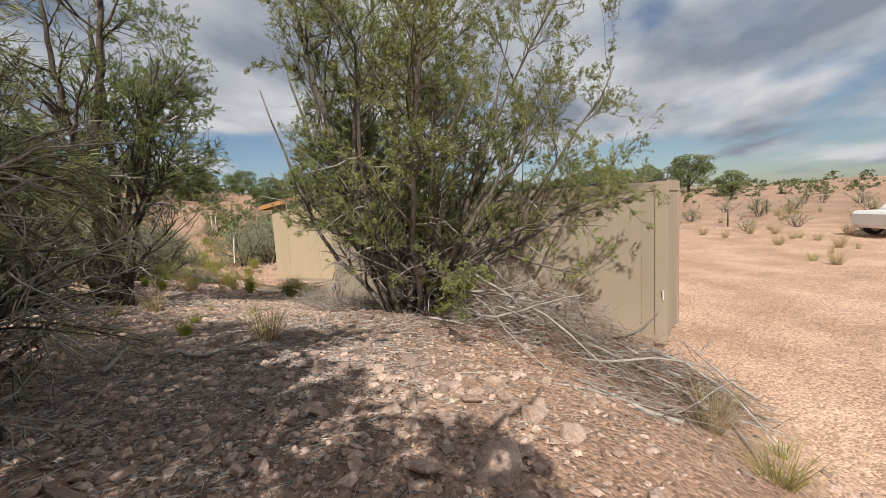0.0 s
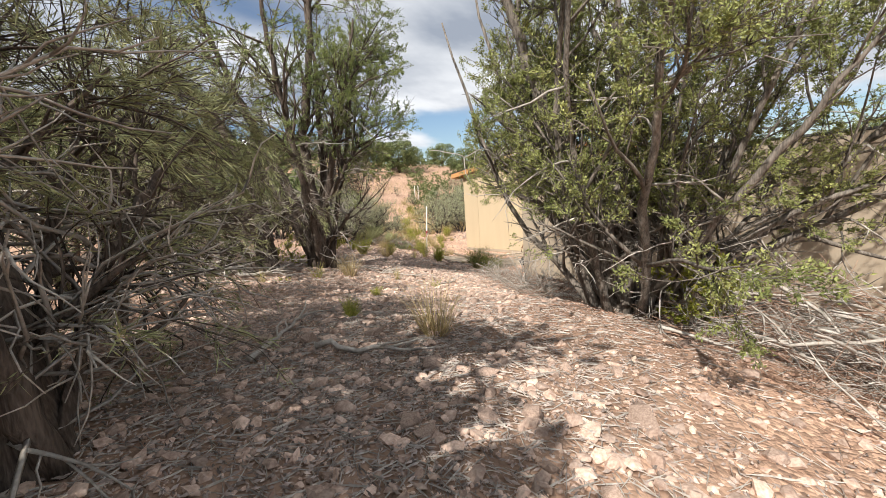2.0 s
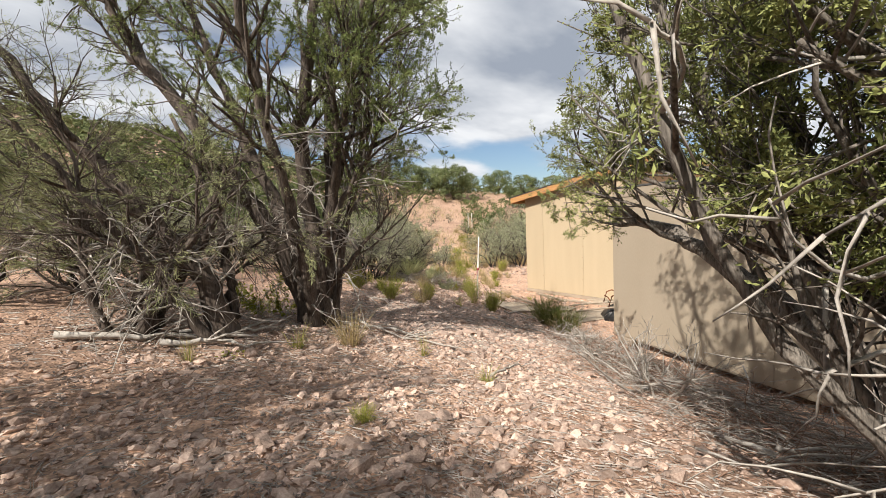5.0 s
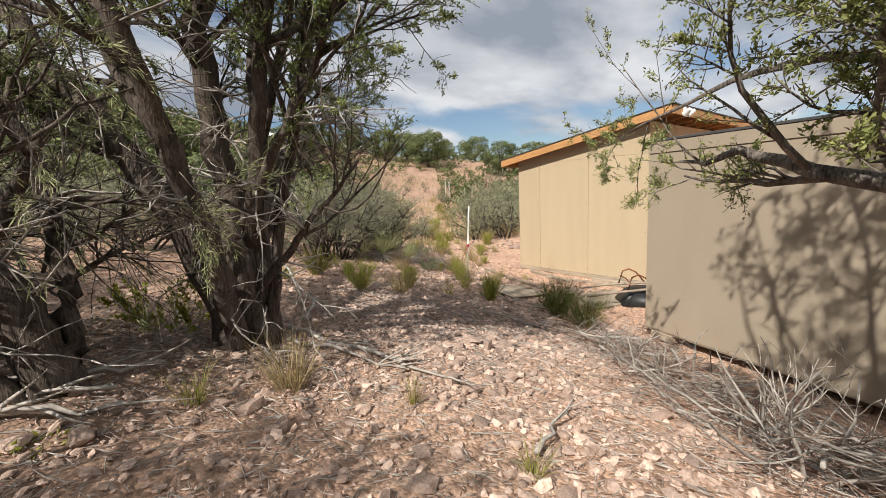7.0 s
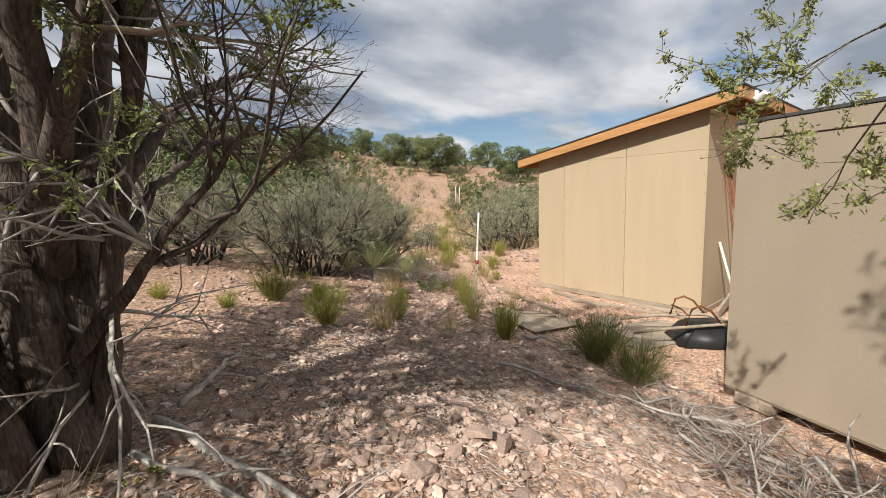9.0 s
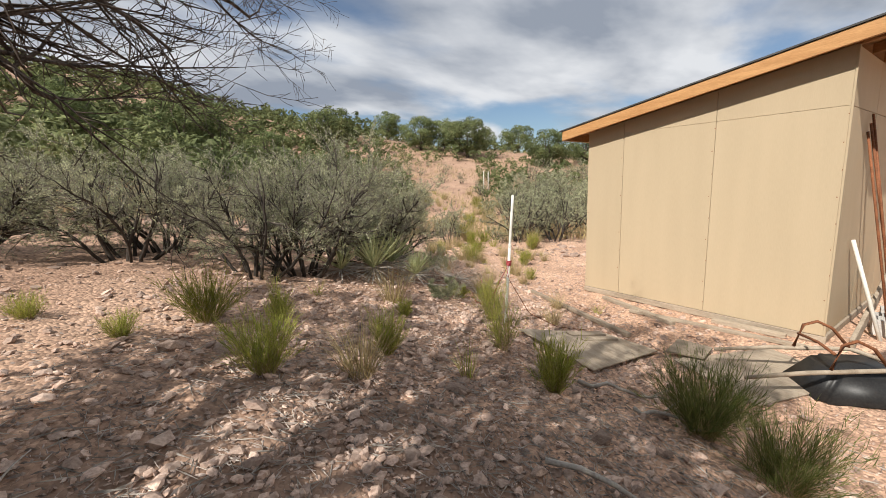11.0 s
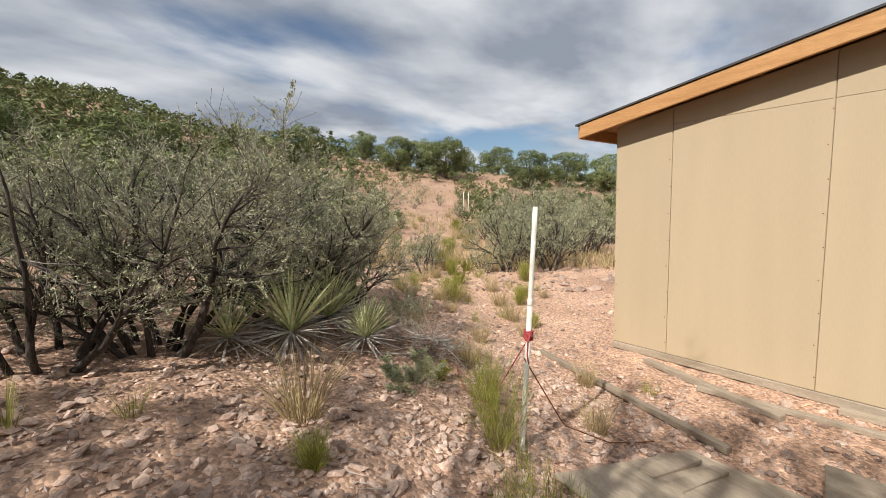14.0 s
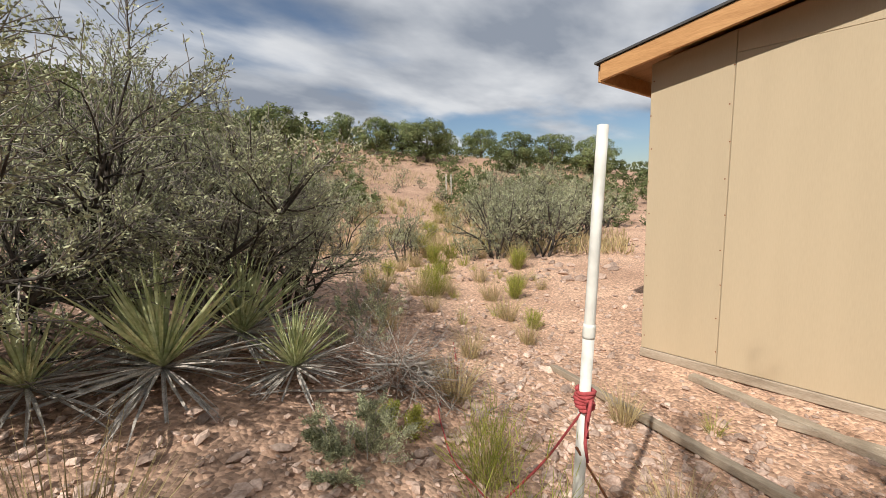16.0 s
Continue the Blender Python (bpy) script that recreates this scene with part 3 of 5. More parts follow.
def stems_b(rng):
    s = stem_fan(rng, 18, 0.19, 1.05, 4.3, 0.040, jit=0.09, lift=0.05, lean_min=0.15)
    s.append(limb(rng, [(0, 0, -0.1), (-0.15, 0.1, 0.7), (-0.45, 0.35, 1.5), (-0.8, 0.6, 2.6), (-0.9, 0.7, 3.4)], 0.10, 0.02))
    s.append(limb(rng, [(0.05, -0.05, -0.1), (0.1, 0.05, 0.8), (0.05, 0.1, 1.8), (0.2, 0.1, 3.2)], 0.09, 0.02))
    # low limbs that reach over the path side and along the box
    s.append(limb(rng, [(0.1, 0.1, 0), (0.75, 0.9, 0.55), (1.15, 1.6, 0.95), (1.3, 2.3, 1.22), (1.48, 2.75, 1.2)], 0.085, 0.004))
    s.append(limb(rng, [(0.1, 0.1, 0), (0.6, 0.7, 1.0), (1.1, 1.6, 1.5), (1.3, 2.3, 1.6), (1.42, 2.95, 1.4)], 0.05, 0.004))
    s.append(limb(rng, [(0.0, -0.1, 0), (0.1, -0.7, 0.6), (0.2, -1.3, 1.0), (0.3, -1.9, 1.2)], 0.045, 0.006))
    s.append(limb(rng, [(0.0, -0.1, 0), (-0.3, -0.6, 0.7), (-0.5, -1.1, 1.3), (-0.6, -1.6, 2.0)], 0.045, 0.006))
    s.append(limb(rng, [(0.1, -0.1, 0), (0.3, -0.6, 0.8), (0.5, -1.2, 1.6), (0.7, -1.7, 2.4)], 0.045, 0.006))
    s.append(limb(rng, [(0.0, -0.1, 0), (0.3, -0.9, 0.55), (0.6, -1.7, 1.05), (0.9, -2.4, 1.5)], 0.05, 0.01))
    # high limb added mostly out of view, to drop shade on the box side
    s.append(limb(rng, [(0.1, 0.1, 0), (0.6, 0.9, 1.5), (0.95, 1.7, 2.5), (1.08, 2.05, 3.6)], 0.032, 0.006))
    s.append(limb(rng, [(0.0, 0.1, 0), (-0.25, 0.35, 0.9), (-0.4, 0.5, 1.8), (-0.6, 0.8, 2.8)], 0.045, 0.01))
    return s


TREE_B, TREE_A, TREE_C, TREE_D, TREE_E = (-6.88, -5.10), (-7.15, -0.05), (-8.25, -0.48), (-10.75, -4.75), (-8.95, 0.0)
def clear_b(p):
    """Tree B's outline: open above the trodden way."""
    x, y, z = p[0] + TREE_B[0], p[1] + TREE_B[1], p[2]
    if p[1] > 0.8 and z < (0.85 if p[1] > 2.2 else 1.1) or p[1] > 0.3 and z < 0.5:
        return False
    if z > 2.7:
        return (p[1] < 1.35 or (x > -5.9 and p[1] < 2.6)) and x > -9.3
    if x > -8.3:
        return y < -4.75 + 0.86 * (x + 8.64) + 0.25 * max(0.0, x + 6.4)
    return y < -6.9 + 1.18 * (x + 10.06)


juniper = tree("juniper_tree", TREE_B, "large bushy green juniper with many grey stems beside the box", "tree", 11, stems_b, JUNIPER, LEAF_B, 26, (0.024, 0.0044), spread=0.95,
               keep=clear_b, deadtwigs=130, bark=BARK_GREY, leaf_keep=lambda p: p[2] > 0.95 or math.hypot(p[0], p[1]) > 1.2 and p[2] > 0.35)


def stems_a(rng):
    spec = (((-0.05, 0.03, -0.1), (-0.30, 0.28, 0.9), (-0.80, 0.72, 1.9), (-1.5, 1.35, 3.0), (-1.9, 1.7, 3.8)), 0.125), \
           (((0, 0.05, -0.1), (-0.2, 0.28, 1.0), (-0.5, 0.7, 2.1), (-0.9, 1.2, 3.3), (-1.1, 1.4, 4.2)), 0.10), \
           (((0.05, 0, -0.1), (-0.02, 0.08, 0.9), (-0.12, 0.1, 2.0), (0.1, -0.1, 3.2), (0.2, -0.2, 4.4)), 0.12), \
           (((0.09, -0.02, -0.1), (0.13, 0.05, 0.9), (0.30, 0.25, 2.0), (0.5, 0.5, 3.1), (0.6, 0.8, 4.2)), 0.09), \
           (((0.10, -0.06, 0.0), (0.24, -0.12, 0.9), (0.45, -0.3, 1.9), (0.6, -0.45, 2.9), (0.65, -0.5, 3.6)), 0.05), \
           (((0.05, -0.05, 0.4), (0.35, -0.3, 0.85), (0.7, -0.6, 1.35)), 0.035), \
           (((-0.1, -0.06, -0.1), (-0.3, -0.3, 0.9), (-0.6, -0.6, 1.9), (-0.9, -0.8, 2.9), (-1.0, -0.9, 3.8)), 0.075), \
           (((0.05, -0.05, 0.8), (0.1, -0.4, 1.8), (0.2, -0.8, 2.7), (0.3, -1.1, 3.4)), 0.06), \
           (((0.0, -0.05, 0.9), (0.2, -0.4, 1.5), (0.4, -0.75, 2.0), (0.5, -1.0, 2.5)), 0.045), \
           (((0.1, 0, 1.2), (0.35, -0.35, 2.2), (0.55, -0.65, 2.9), (0.7, -0.8, 3.5)), 0.04), \
           (((0.1, 0, 0.8), (0.6, 0.5, 1.6), (1.2, 1.2, 2.0), (1.95, 1.95, 2.0)), 0.042), \
           (((0.1, 0.05, 0.6), (0.45, 0.35, 1.15), (0.85, 0.75, 1.45), (1.05, 1.05, 1.25)), 0.035)
    return [limb(rng, [(x, y, z if z < 2.05 else 2.05 + (z - 2.05) * 1.28) for x, y, z in p], r, r * 0.22) for p, r in spec]


HIGH = [dict(n=15, len=1.15, seg=6, jit=0.13, lift=0.03, spread=(25, 60), rad=0.03, **{"from": 0.36}),
        dict(n=6, len=0.6, seg=5, jit=0.16, lift=0.02, spread=(20, 60), rad=0.012, **{"from": 0.2}),
        dict(n=9, len=0.16, seg=3, jit=0.2, lift=0.02, spread=(25, 65), rad=0.0035, **{"from": 0.2})]
tree("juniper_tree", TREE_A, "tall dark juniper with shaggy twisting trunks and bare lower twigs", "tree", 23, stems_a, HIGH, LEAF_A, 30, (0.024, 0.0044), spread=0.95, bare=0.04,
     keep=lambda p: not (p[0] > 0.4 and p[1] < -0.2 and p[2] < 1.45) and not (p[0] > 1.15 and p[1] < 0.3), deadtwigs=110,
     leaf_keep=lambda p: not (p[0] > 0.5 and p[1] > 0.25))


def stems_c(rng):
    return [limb(rng, [(0, 0, -0.1), (-0.05, 0.1, 0.5), (-0.45, 0.3, 1.1), (-1.0, 0.5, 1.9), (-1.4, 0.6, 2.6)], 0.11, 0.03),
            limb(rng, [(0.08, 0, -0.1), (0.12, 0.2, 0.5), (0.1, 0.5, 1.2), (-0.2, 0.8, 2.2)], 0.07, 0.02),
            limb(rng, [(-0.08, 0, -0.1), (-0.4, 0.0, 0.5), (-0.9, 0.0, 1.3), (-1.3, -0.1, 2.0)], 0.06, 0.015)]


BROOM = [dict(n=8, len=0.95, seg=6, jit=0.13, lift=0.02, spread=(25, 65), rad=0.022, **{"from": 0.3}),
         dict(n=7, len=0.6, seg=6, jit=0.12, lift=-0.06, spread=(20, 60), rad=0.008, **{"from": 0.15}),
         dict(n=5, len=0.34, seg=4, jit=0.10, lift=-0.10, spread=(15, 45), rad=0.004, **{"from": 0.1})]
tree("desert_tree", TREE_C, "leaning desert tree with a forked dark trunk and fine drooping foliage", "tree", 31, stems_c, BROOM, LEAF_D, 26, (0.05, 0.0018), spread=0.5, deadtwigs=40, bare=0.35, leaf_keep=lambda p: p[2] > 1.25)


def stems_d(rng):
    spec = (((0, 0, -0.1), (-0.05, 0.05, 0.4), (-0.25, 0.2, 0.9), (-0.45, 0.3, 1.6)), 0.09), \
           (((0.05, 0.05, -0.1), (0.0, 0.2, 0.6), (0.0, 0.4, 1.2), (-0.1, 0.6, 2.0)), 0.06), \
           (((-0.1, 0, -0.1), (-0.4, -0.05, 0.5), (-0.8, 0.0, 1.1), (-1.1, 0.1, 1.8)), 0.07), \
           (((0, 0.1, -0.1), (-0.15, 0.45, 0.7), (-0.2, 0.9, 1.3), (-0.3, 1.2, 2.0)), 0.055), \
           (((0.05, -0.05, 0), (-0.05, -0.22, 0.7), (-0.2, -0.4, 1.3), (-0.3, -0.5, 2.0)), 0.05), \
           (((0.05, 0.1, 0), (0.1, 0.35, 0.6), (0.25, 0.6, 1.0), (0.4, 0.9, 1.4)), 0.035), \
           (((0.05, 0.05, 0), (0.25, 0.25, 0.55), (0.5, 0.5, 0.9), (0.7, 0.75, 1.1)), 0.035)
    return [limb(rng, p, r, r * 0.25) for p, r in spec]


THICK = [dict(BROOM[0], n=9, **{"from": 0.12}), BROOM[1], BROOM[2]]
tree("desert_tree", TREE_D, "dense dark desert tree with fine drooping twigs and a black trunk", "tree", 47, stems_d, THICK, LEAF_D, 26, (0.07, 0.0024), spread=0.4, deadtwigs=130, bare=0.25,
     keep=lambda p: p[1] > -0.9 - 0.2 * p[0] and p[0] + 0.17 < 0.52 * (p[1] + 2.02))
# added caster off to the left, for shade on the ground near the trunks
tree("desert_tree", (-10.45, -2.30), "rounded desert tree with fine drooping foliage, added to shade the bank", "tree", 49,
     lambda rng: stem_fan(rng, 6, 0.14, 0.7, 2.5, 0.07, seg=8, jit=0.12, lift=0.0, lean_min=0.2), BROOM, LEAF_D, 26, (0.06, 0.003), spread=0.4, deadtwigs=40, bare=0.2, keep=lambda p: p[0] < 1.25)
tree("desert_tree", TREE_E, "desert tree with a short dark trunk and a sagging crown", "tree", 53,
     lambda rng: stem_fan(rng, 5, 0.14, 0.7, 1.9, 0.07, seg=8, jit=0.13, lift=0.0, lean_min=0.2), BROOM, LEAF_D, 24, (0.055, 0.0022), spread=0.5, deadtwigs=60, bare=0.35)
tree("desert_tree", (-10.4, 1.8), "desert tree with fine grey-green drooping foliage on the bank", "tree", 59,
     lambda rng: stem_fan(rng, 5, 0.14, 0.6, 2.3, 0.07, seg=8, jit=0.12, lift=0.0, lean_min=0.2), BROOM, LEAF_D, 24, (0.06, 0.0032), spread=0.4, deadtwigs=30)

# out of view: added to drop shade on the bank beside the way
shade_tree = tree("juniper_tree", (-12.45, -5.95), "low spreading juniper added unseen to shade the stony bank", "tree", 61,
     lambda rng: stem_fan(rng, 8, 0.15, 1.0, 2.9, 0.07, seg=9, jit=0.11, lift=0.05, lean_min=0.2), [JUNIPER[0], JUNIPER[1], dict(JUNIPER[2], n=4, len=0.24)], LEAF_A, 20, (0.055, 0.015), spread=0.9, deadtwigs=20,
     keep=lambda p: p[0] < 1.35 and p[0] - 0.82 < 0.38 * (p[1] + 1.29) - 0.15)

# second unseen one, for shade further along the bank
copy_thing(shade_tree, pose(-12.75, -4.75, hz(-12.75, -4.75), 0, 0, 25))

# ---- shrubs ----
SHRUB = [dict(n=10, len=0.55, seg=5, jit=0.2, lift=0.05, spread=(25, 65), rad=0.013, **{"from": 0.3}),
         dict(n=12, len=0.26, seg=3, jit=0.2, lift=0.08, spread=(20, 60), rad=0.0045, **{"from": 0.15})]
SHRUB_FAR = [dict(SHRUB[0], n=6), dict(SHRUB[1], n=6)]
SHRUB_LABEL = "grey-green desert shrub with dark crooked stems"


def shrub(seed, at, scale=1.0, n=9, length=1.45, per=25, leaf=LEAF_SAGE, size=(0.020, 0.0036), label=SHRUB_LABEL, lean=0.85, group="shrubs of the slope", turn=0, levels=SHRUB):
    rng = np.random.default_rng(seed)
    ob = empty("shrub", pose(at[0], at[1], hz(*at) - 0.02, 0, 0, turn), label, "shrub", group)
    ob.scale = (scale, scale, scale)
    wood, twigs = grow(rng, stem_fan(rng, n, 0.10, lean, length, 0.03, seg=7, jit=0.17, lift=0.02, lean_min=0.15), levels)
    wood_mesh(rng, [w for w in wood if w[2] < 2], "woody_frame", ob, BARK_DARK, 6)
    wood_mesh(rng, [w for w in wood if w[2] > 1], "twig_work", ob, TWIG_GREY, 6)["kind"] = "stuff"
    P, D = foliate(rng, twigs, per, 0.8, 0.9)
    leaf_mesh("foliage", P, D, size[0], size[1], leaf, ob, rng)
    return ob


def again(ob, at, scale, turn):
    c = copy_thing(ob, pose(at[0], at[1], hz(*at) - 0.03, 0, 0, turn))
    c.scale = (scale, scale, scale)
    return c


near_shrubs = [shrub(101, (-4.95, 3.72), 0.9), shrub(102, (-4.45, 3.85), 0.95, n=11), shrub(103, (-3.35, 4.75), 1.25, n=12, length=1.5)]
again(near_shrubs[1], (-2.68, 4.85), 0.85, 130)
again(near_shrubs[0], (-3.7, 5.2), 1.15, 220)
for k, (x, y, s, a) in enumerate(((-6.1, 4.5, 0.9, 40), (-5.75, 4.9, 0.85, 200), (-7.4, 4.8, 0.85, 90), (-7.0, 6.9, 0.85, 10), (-5.2, 7.2, 0.85, 300), (-3.4, 7.6, 0.85, 150), (-8.6, 3.4, 0.95, 260),
                                  (-9.6, 5.2, 1.0, 45), (-1.6, 8.2, 0.7, 77), (-8.2, 7.8, 0.9, 190), (-9.3, 2.2, 1.0, 320))):
    again(near_shrubs[k % 3], (x, y), s, a)
mid_shrubs = [shrub(201, (1.61, 9.1), 0.85, n=7, per=12, size=(0.055, 0.009), label="small upright grey-green shrub on bare slope", lean=0.5, levels=SHRUB_FAR),
              shrub(202, (3.5, 7.9), 1.25, n=9, per=13, size=(0.05, 0.008), levels=SHRUB_FAR), shrub(203, (4.9, 8.6), 1.3, n=9, per=13, size=(0.05, 0.008), levels=SHRUB_FAR)]
rng = np.random.default_rng(5)
for k, (x, y, s) in enumerate(((4.3, 7.2, 1.15), (6.0, 8.3, 1.35), (7.3, 9.6, 1.4), (7.4, 8.4, 1.2), (9.0, 11.2, 1.4), (9.3, 12.6, 1.2), (11.0, 14.0, 1.3), (14.0, 16.2, 1.4))):
    again(mid_shrubs[1 + k % 2], (x, y), s, 67 * k)
placed = 0
while placed < 64:
    az, r = math.radians(rng.uniform(-50, 62)), rng.uniform(9, 34)
    x, y = -5 + r * math.sin(az), r * math.cos(az)
    a = math.degrees(az)
    if 29 < a < 45 and rng.random() < 0.9 or (x > -1.5 and y < 8):
        continue
    again(mid_shrubs[placed % 3], (x, y), rng.uniform(0.6, 1.15), rng.uniform(0, 360))
    placed += 1

for k in range(44):
    az, r = (rng.uniform(45, 60), rng.uniform(15, 32)) if k % 2 else (rng.uniform(18, 31), rng.uniform(13, 32))
    x, y = -5 + r * math.sin(math.radians(az)), r * math.cos(math.radians(az))
    if x > -0.5 and y < 7:
        continue
    again(mid_shrubs[k % 3], (x, y), rng.uniform(0.7, 1.15), rng.uniform(0, 360))


def lobed(rng, n, lobes, radius, leaf, rise=0.4):
    """Leaf faces turned outwards on a crown of lobes, in a unit ball."""
    c = unit(rng.normal(size=(lobes, 3)) + np.array([0, 0, rise])) * rng.uniform(0.4, 0.85, (lobes, 1))
    k = rng.integers(lobes, size=n)
    out = unit(rng.normal(size=(n, 3)) + c[k])
    q = c[k] + out * radius * rng.uniform(0.6, 1.1, (n, 1))
    a = unit(np.cross(out, rng.normal(size=(n, 3))))
    b = unit(np.cross(out, a) + out * rng.normal(size=(n, 1)) * 0.6)
    w = leaf * rng.uniform(0.5, 1.5, (n, 1))
    return np.stack([q - a * w, q + b * w * 0.5, q + a * w + out * w * 0.4, q - b * w * 0.5], 1)


def hill_tree(at, w, h, seed, mat=LEAF_ROUND):
    """A round far juniper: short trunk, crown of clumps with gaps."""
    rng = np.random.default_rng(seed)
    ob = empty("juniper_tree", pose(at[0], at[1], hz(*at) - 0.1), "round dark green juniper on the far slope", "tree", "junipers on the slopes")
    t = Wood()
    t.tube([(0, 0, -0.2), (0.05, 0, h * 0.3), (0, 0.05, h * 0.7)], [0.16, 0.12, 0.04], 6)
    for k in range(7):
        a = k * 0.9
        t.tube([(0, 0, h * 0.12), (math.cos(a) * w * 0.2, math.sin(a) * w * 0.2, h * 0.4), (math.cos(a) * w * 0.35, math.sin(a) * w * 0.35, h * 0.7)], [0.08, 0.05, 0.02], 4)
    t.make("trunk", BARK, ob)
    n = 9000
    v = lobed(rng, n, 90, 0.22, 0.034, 0.0) * np.array([w / 2, w / 2, h * 0.46]) + np.array([0, 0, h * 0.5])
    put_mesh("crown", v.reshape(-1, 3), np.arange(4 * n).reshape(n, 4), mat, ob)
    return ob


def at_bearing(az, r):
    return (-5 + r * math.sin(math.radians(az)), r * math.cos(math.radians(az)))


j1 = hill_tree(at_bearing(50.2, 37), 4.3, 3.6, 301)
j2 = hill_tree(at_bearing(39.0, 40), 5.6, 4.3, 302)
for k, (az, r, s) in enumerate(((32.5, 42, 0.95), (35.8, 43, 0.95), (28, 48, 1.0), (55, 40, 0.9), (60, 38, 1.0), (46, 47, 0.8), (41.5, 46, 0.8), (20, 40, 1.1), (12, 36, 0.9), (3, 33, 1.0), (-8, 32, 1.1),
                                (82, 62, 1.0), (88, 66, 1.1), (93, 60, 0.9), (97, 58, 1.2), (101, 55, 1.3), (105, 62, 1.1), (110, 60, 1.3), (78, 58, 0.9), (70, 52, 1.0), (115, 57, 1.0))):
    again((j1, j2)[k % 2], at_bearing(az, r), s * rng.uniform(0.85, 1.1), 50 * k)

# the hillside's uncounted shrubs
crowns = []
for _ in range(6000):
    az, r = -75 + 200 * rng.random() ** 1.25, 18 + 110 * rng.random() ** 1.15
    x, y = at_bearing(az, r)
    if 31 < az < 41 and r < 34 or 41 <= az < 60 and r < 22 or (az > 66 and (r < 46 or rng.random() < 0.55)):
        continue
    s = rng.uniform(0.6, 3.0) * (0.6 if az > 26 else 1.0)
    n, leaf = (200, 0.10) if r < 40 else ((90, 0.16) if r < 80 else (36, 0.25))
    crowns.append((lobed(rng, n, 9, 0.3, leaf) * np.array([s * 0.6, s * 0.6, s * 0.5]) + np.array([x, y, hz(x, y) + s * 0.34])).reshape(-1, 3))
v = np.concatenate(crowns)
far = put_mesh("hill_shrubs", v, np.arange(len(v)).reshape(-1, 4), LEAF_FAR)
tagged(far, "mixed green and grey shrubs covering the far hillside", "shrubs", kind="stuff")

# dry grass over the slopes
N = 45000
az, r = rng.uniform(-20, 62, N), 12 + 48 * rng.random(N) ** 1.3
x, y = -5 + r * np.sin(np.radians(az)), r * np.cos(np.radians(az))
ok = ~((x > -2.5) & (x < 7) & (y < 4.5)) & (np.sin(0.6 * x + 1) * np.sin(0.5 * y) + 0.3 * np.sin(1.7 * x) > -0.45)
x, y = x[ok], y[ok]
dry = leaf_mesh("dry_grass", np.stack([x, y, height(x, y) - 0.02], 1), rng.normal(size=(len(x), 3)) * 0.3 + np.array([0, 0, 1.0]), 0.30, 0.014, STRAW, None, rng)
tagged(dry, "straw-yellow dry grass over the far slope", "grass", kind="stuff")
for k in range(46):
    a, r = math.radians(rng.uniform(28, 50)), rng.uniform(10, 34)
    again(mid_shrubs[0], (-4 + r * math.sin(a), 0.5 + r * math.cos(a)), rng.uniform(0.3, 0.62), rng.uniform(0, 360))


# ---- grasses, yuccas, low plants ----
def blades(rng, root, tip, bow, width):
    """Thin tapering blades from root to tip, bowed outwards."""
    k = len(root)
    mid = (root + tip) / 2 + bow
    side = unit(np.cross(tip - root, rng.normal(size=(k, 3)))) * width
    v = np.stack([root - side, root + side, mid + side * 0.8, mid - side * 0.8, tip], 1).reshape(-1, 3)
    f = []
    for i in range(k):
        o = 5 * i
        f += [[o, o + 1, o + 2, o + 3], [o + 3, o + 2, o + 4]]
    return v, f


def tuft(name, at, label, category, seed, n, h, spread, width, mat, group="", straw=0.0):
    """Straw-coloured stems from one root, with thin green blades along their upper halves; grass has stems and blades mixed."""
    rng = np.random.default_rng(seed)
    ob = empty(name, pose(at[0], at[1], hz(*at) - 0.01), label, category, group)
    woody = name == "rabbitbrush"
    k = max(12, int(n * (0.22 if woody else 1.0)))
    if woody:
        spread, h = spread * 0.62, h * 0.9
    a = rng.uniform(0, 2 * np.pi, k)
    root = np.stack([np.cos(a), np.sin(a), 0 * a], 1) * (rng.uniform(0, 1, (k, 1)) ** 0.5) * spread * 0.22
    b = a + rng.normal(size=k) * 0.6
    out = np.stack([np.cos(b), np.sin(b), 0 * b], 1)
    hh = (h * rng.uniform(0.35, 1.05, k))[:, None]
    reach = rng.uniform(0.05, 1.0, (k, 1)) * spread
    tip = root + out * reach + np.array([0, 0, 1.0]) * hh
    bow = np.stack([0 * a, 0 * a, 1 + 0 * a], 1) * reach * 0.16
    if not woody:
        dry = rng.random(k) < straw
        for pick, m, pn in ((~dry, mat, "blade_clump"), (dry, STRAW, "dry_clump")):
            if pick.any():
                v, f = blades(rng, root[pick], tip[pick], bow[pick], width)
                put_mesh(pn, v, f, m, ob)
        return ob
    v, f = blades(rng, root, tip, bow, width * 0.9)
    put_mesh("dry_clump", v, f, STRAW, ob)
    m = int(n * 4.2 * (1.1 - straw))
    i = rng.integers(k, size=m)
    t = rng.beta(1.7, 1.3, (m, 1))
    p = root[i] * (1 - t) + tip[i] * t + bow[i] * 4 * t * (1 - t) * 0.5
    d = unit(unit(tip[i] - root[i]) + rng.normal(size=(m, 3)) * 0.33 + np.array([0, 0, 0.25]))
    v, f = blades(rng, p, p + d * h * rng.uniform(0.12, 0.34, (m, 1)), np.zeros((m, 3)), width * 0.8)
    put_mesh("blade_clump", v, f, mat, ob)
    return ob


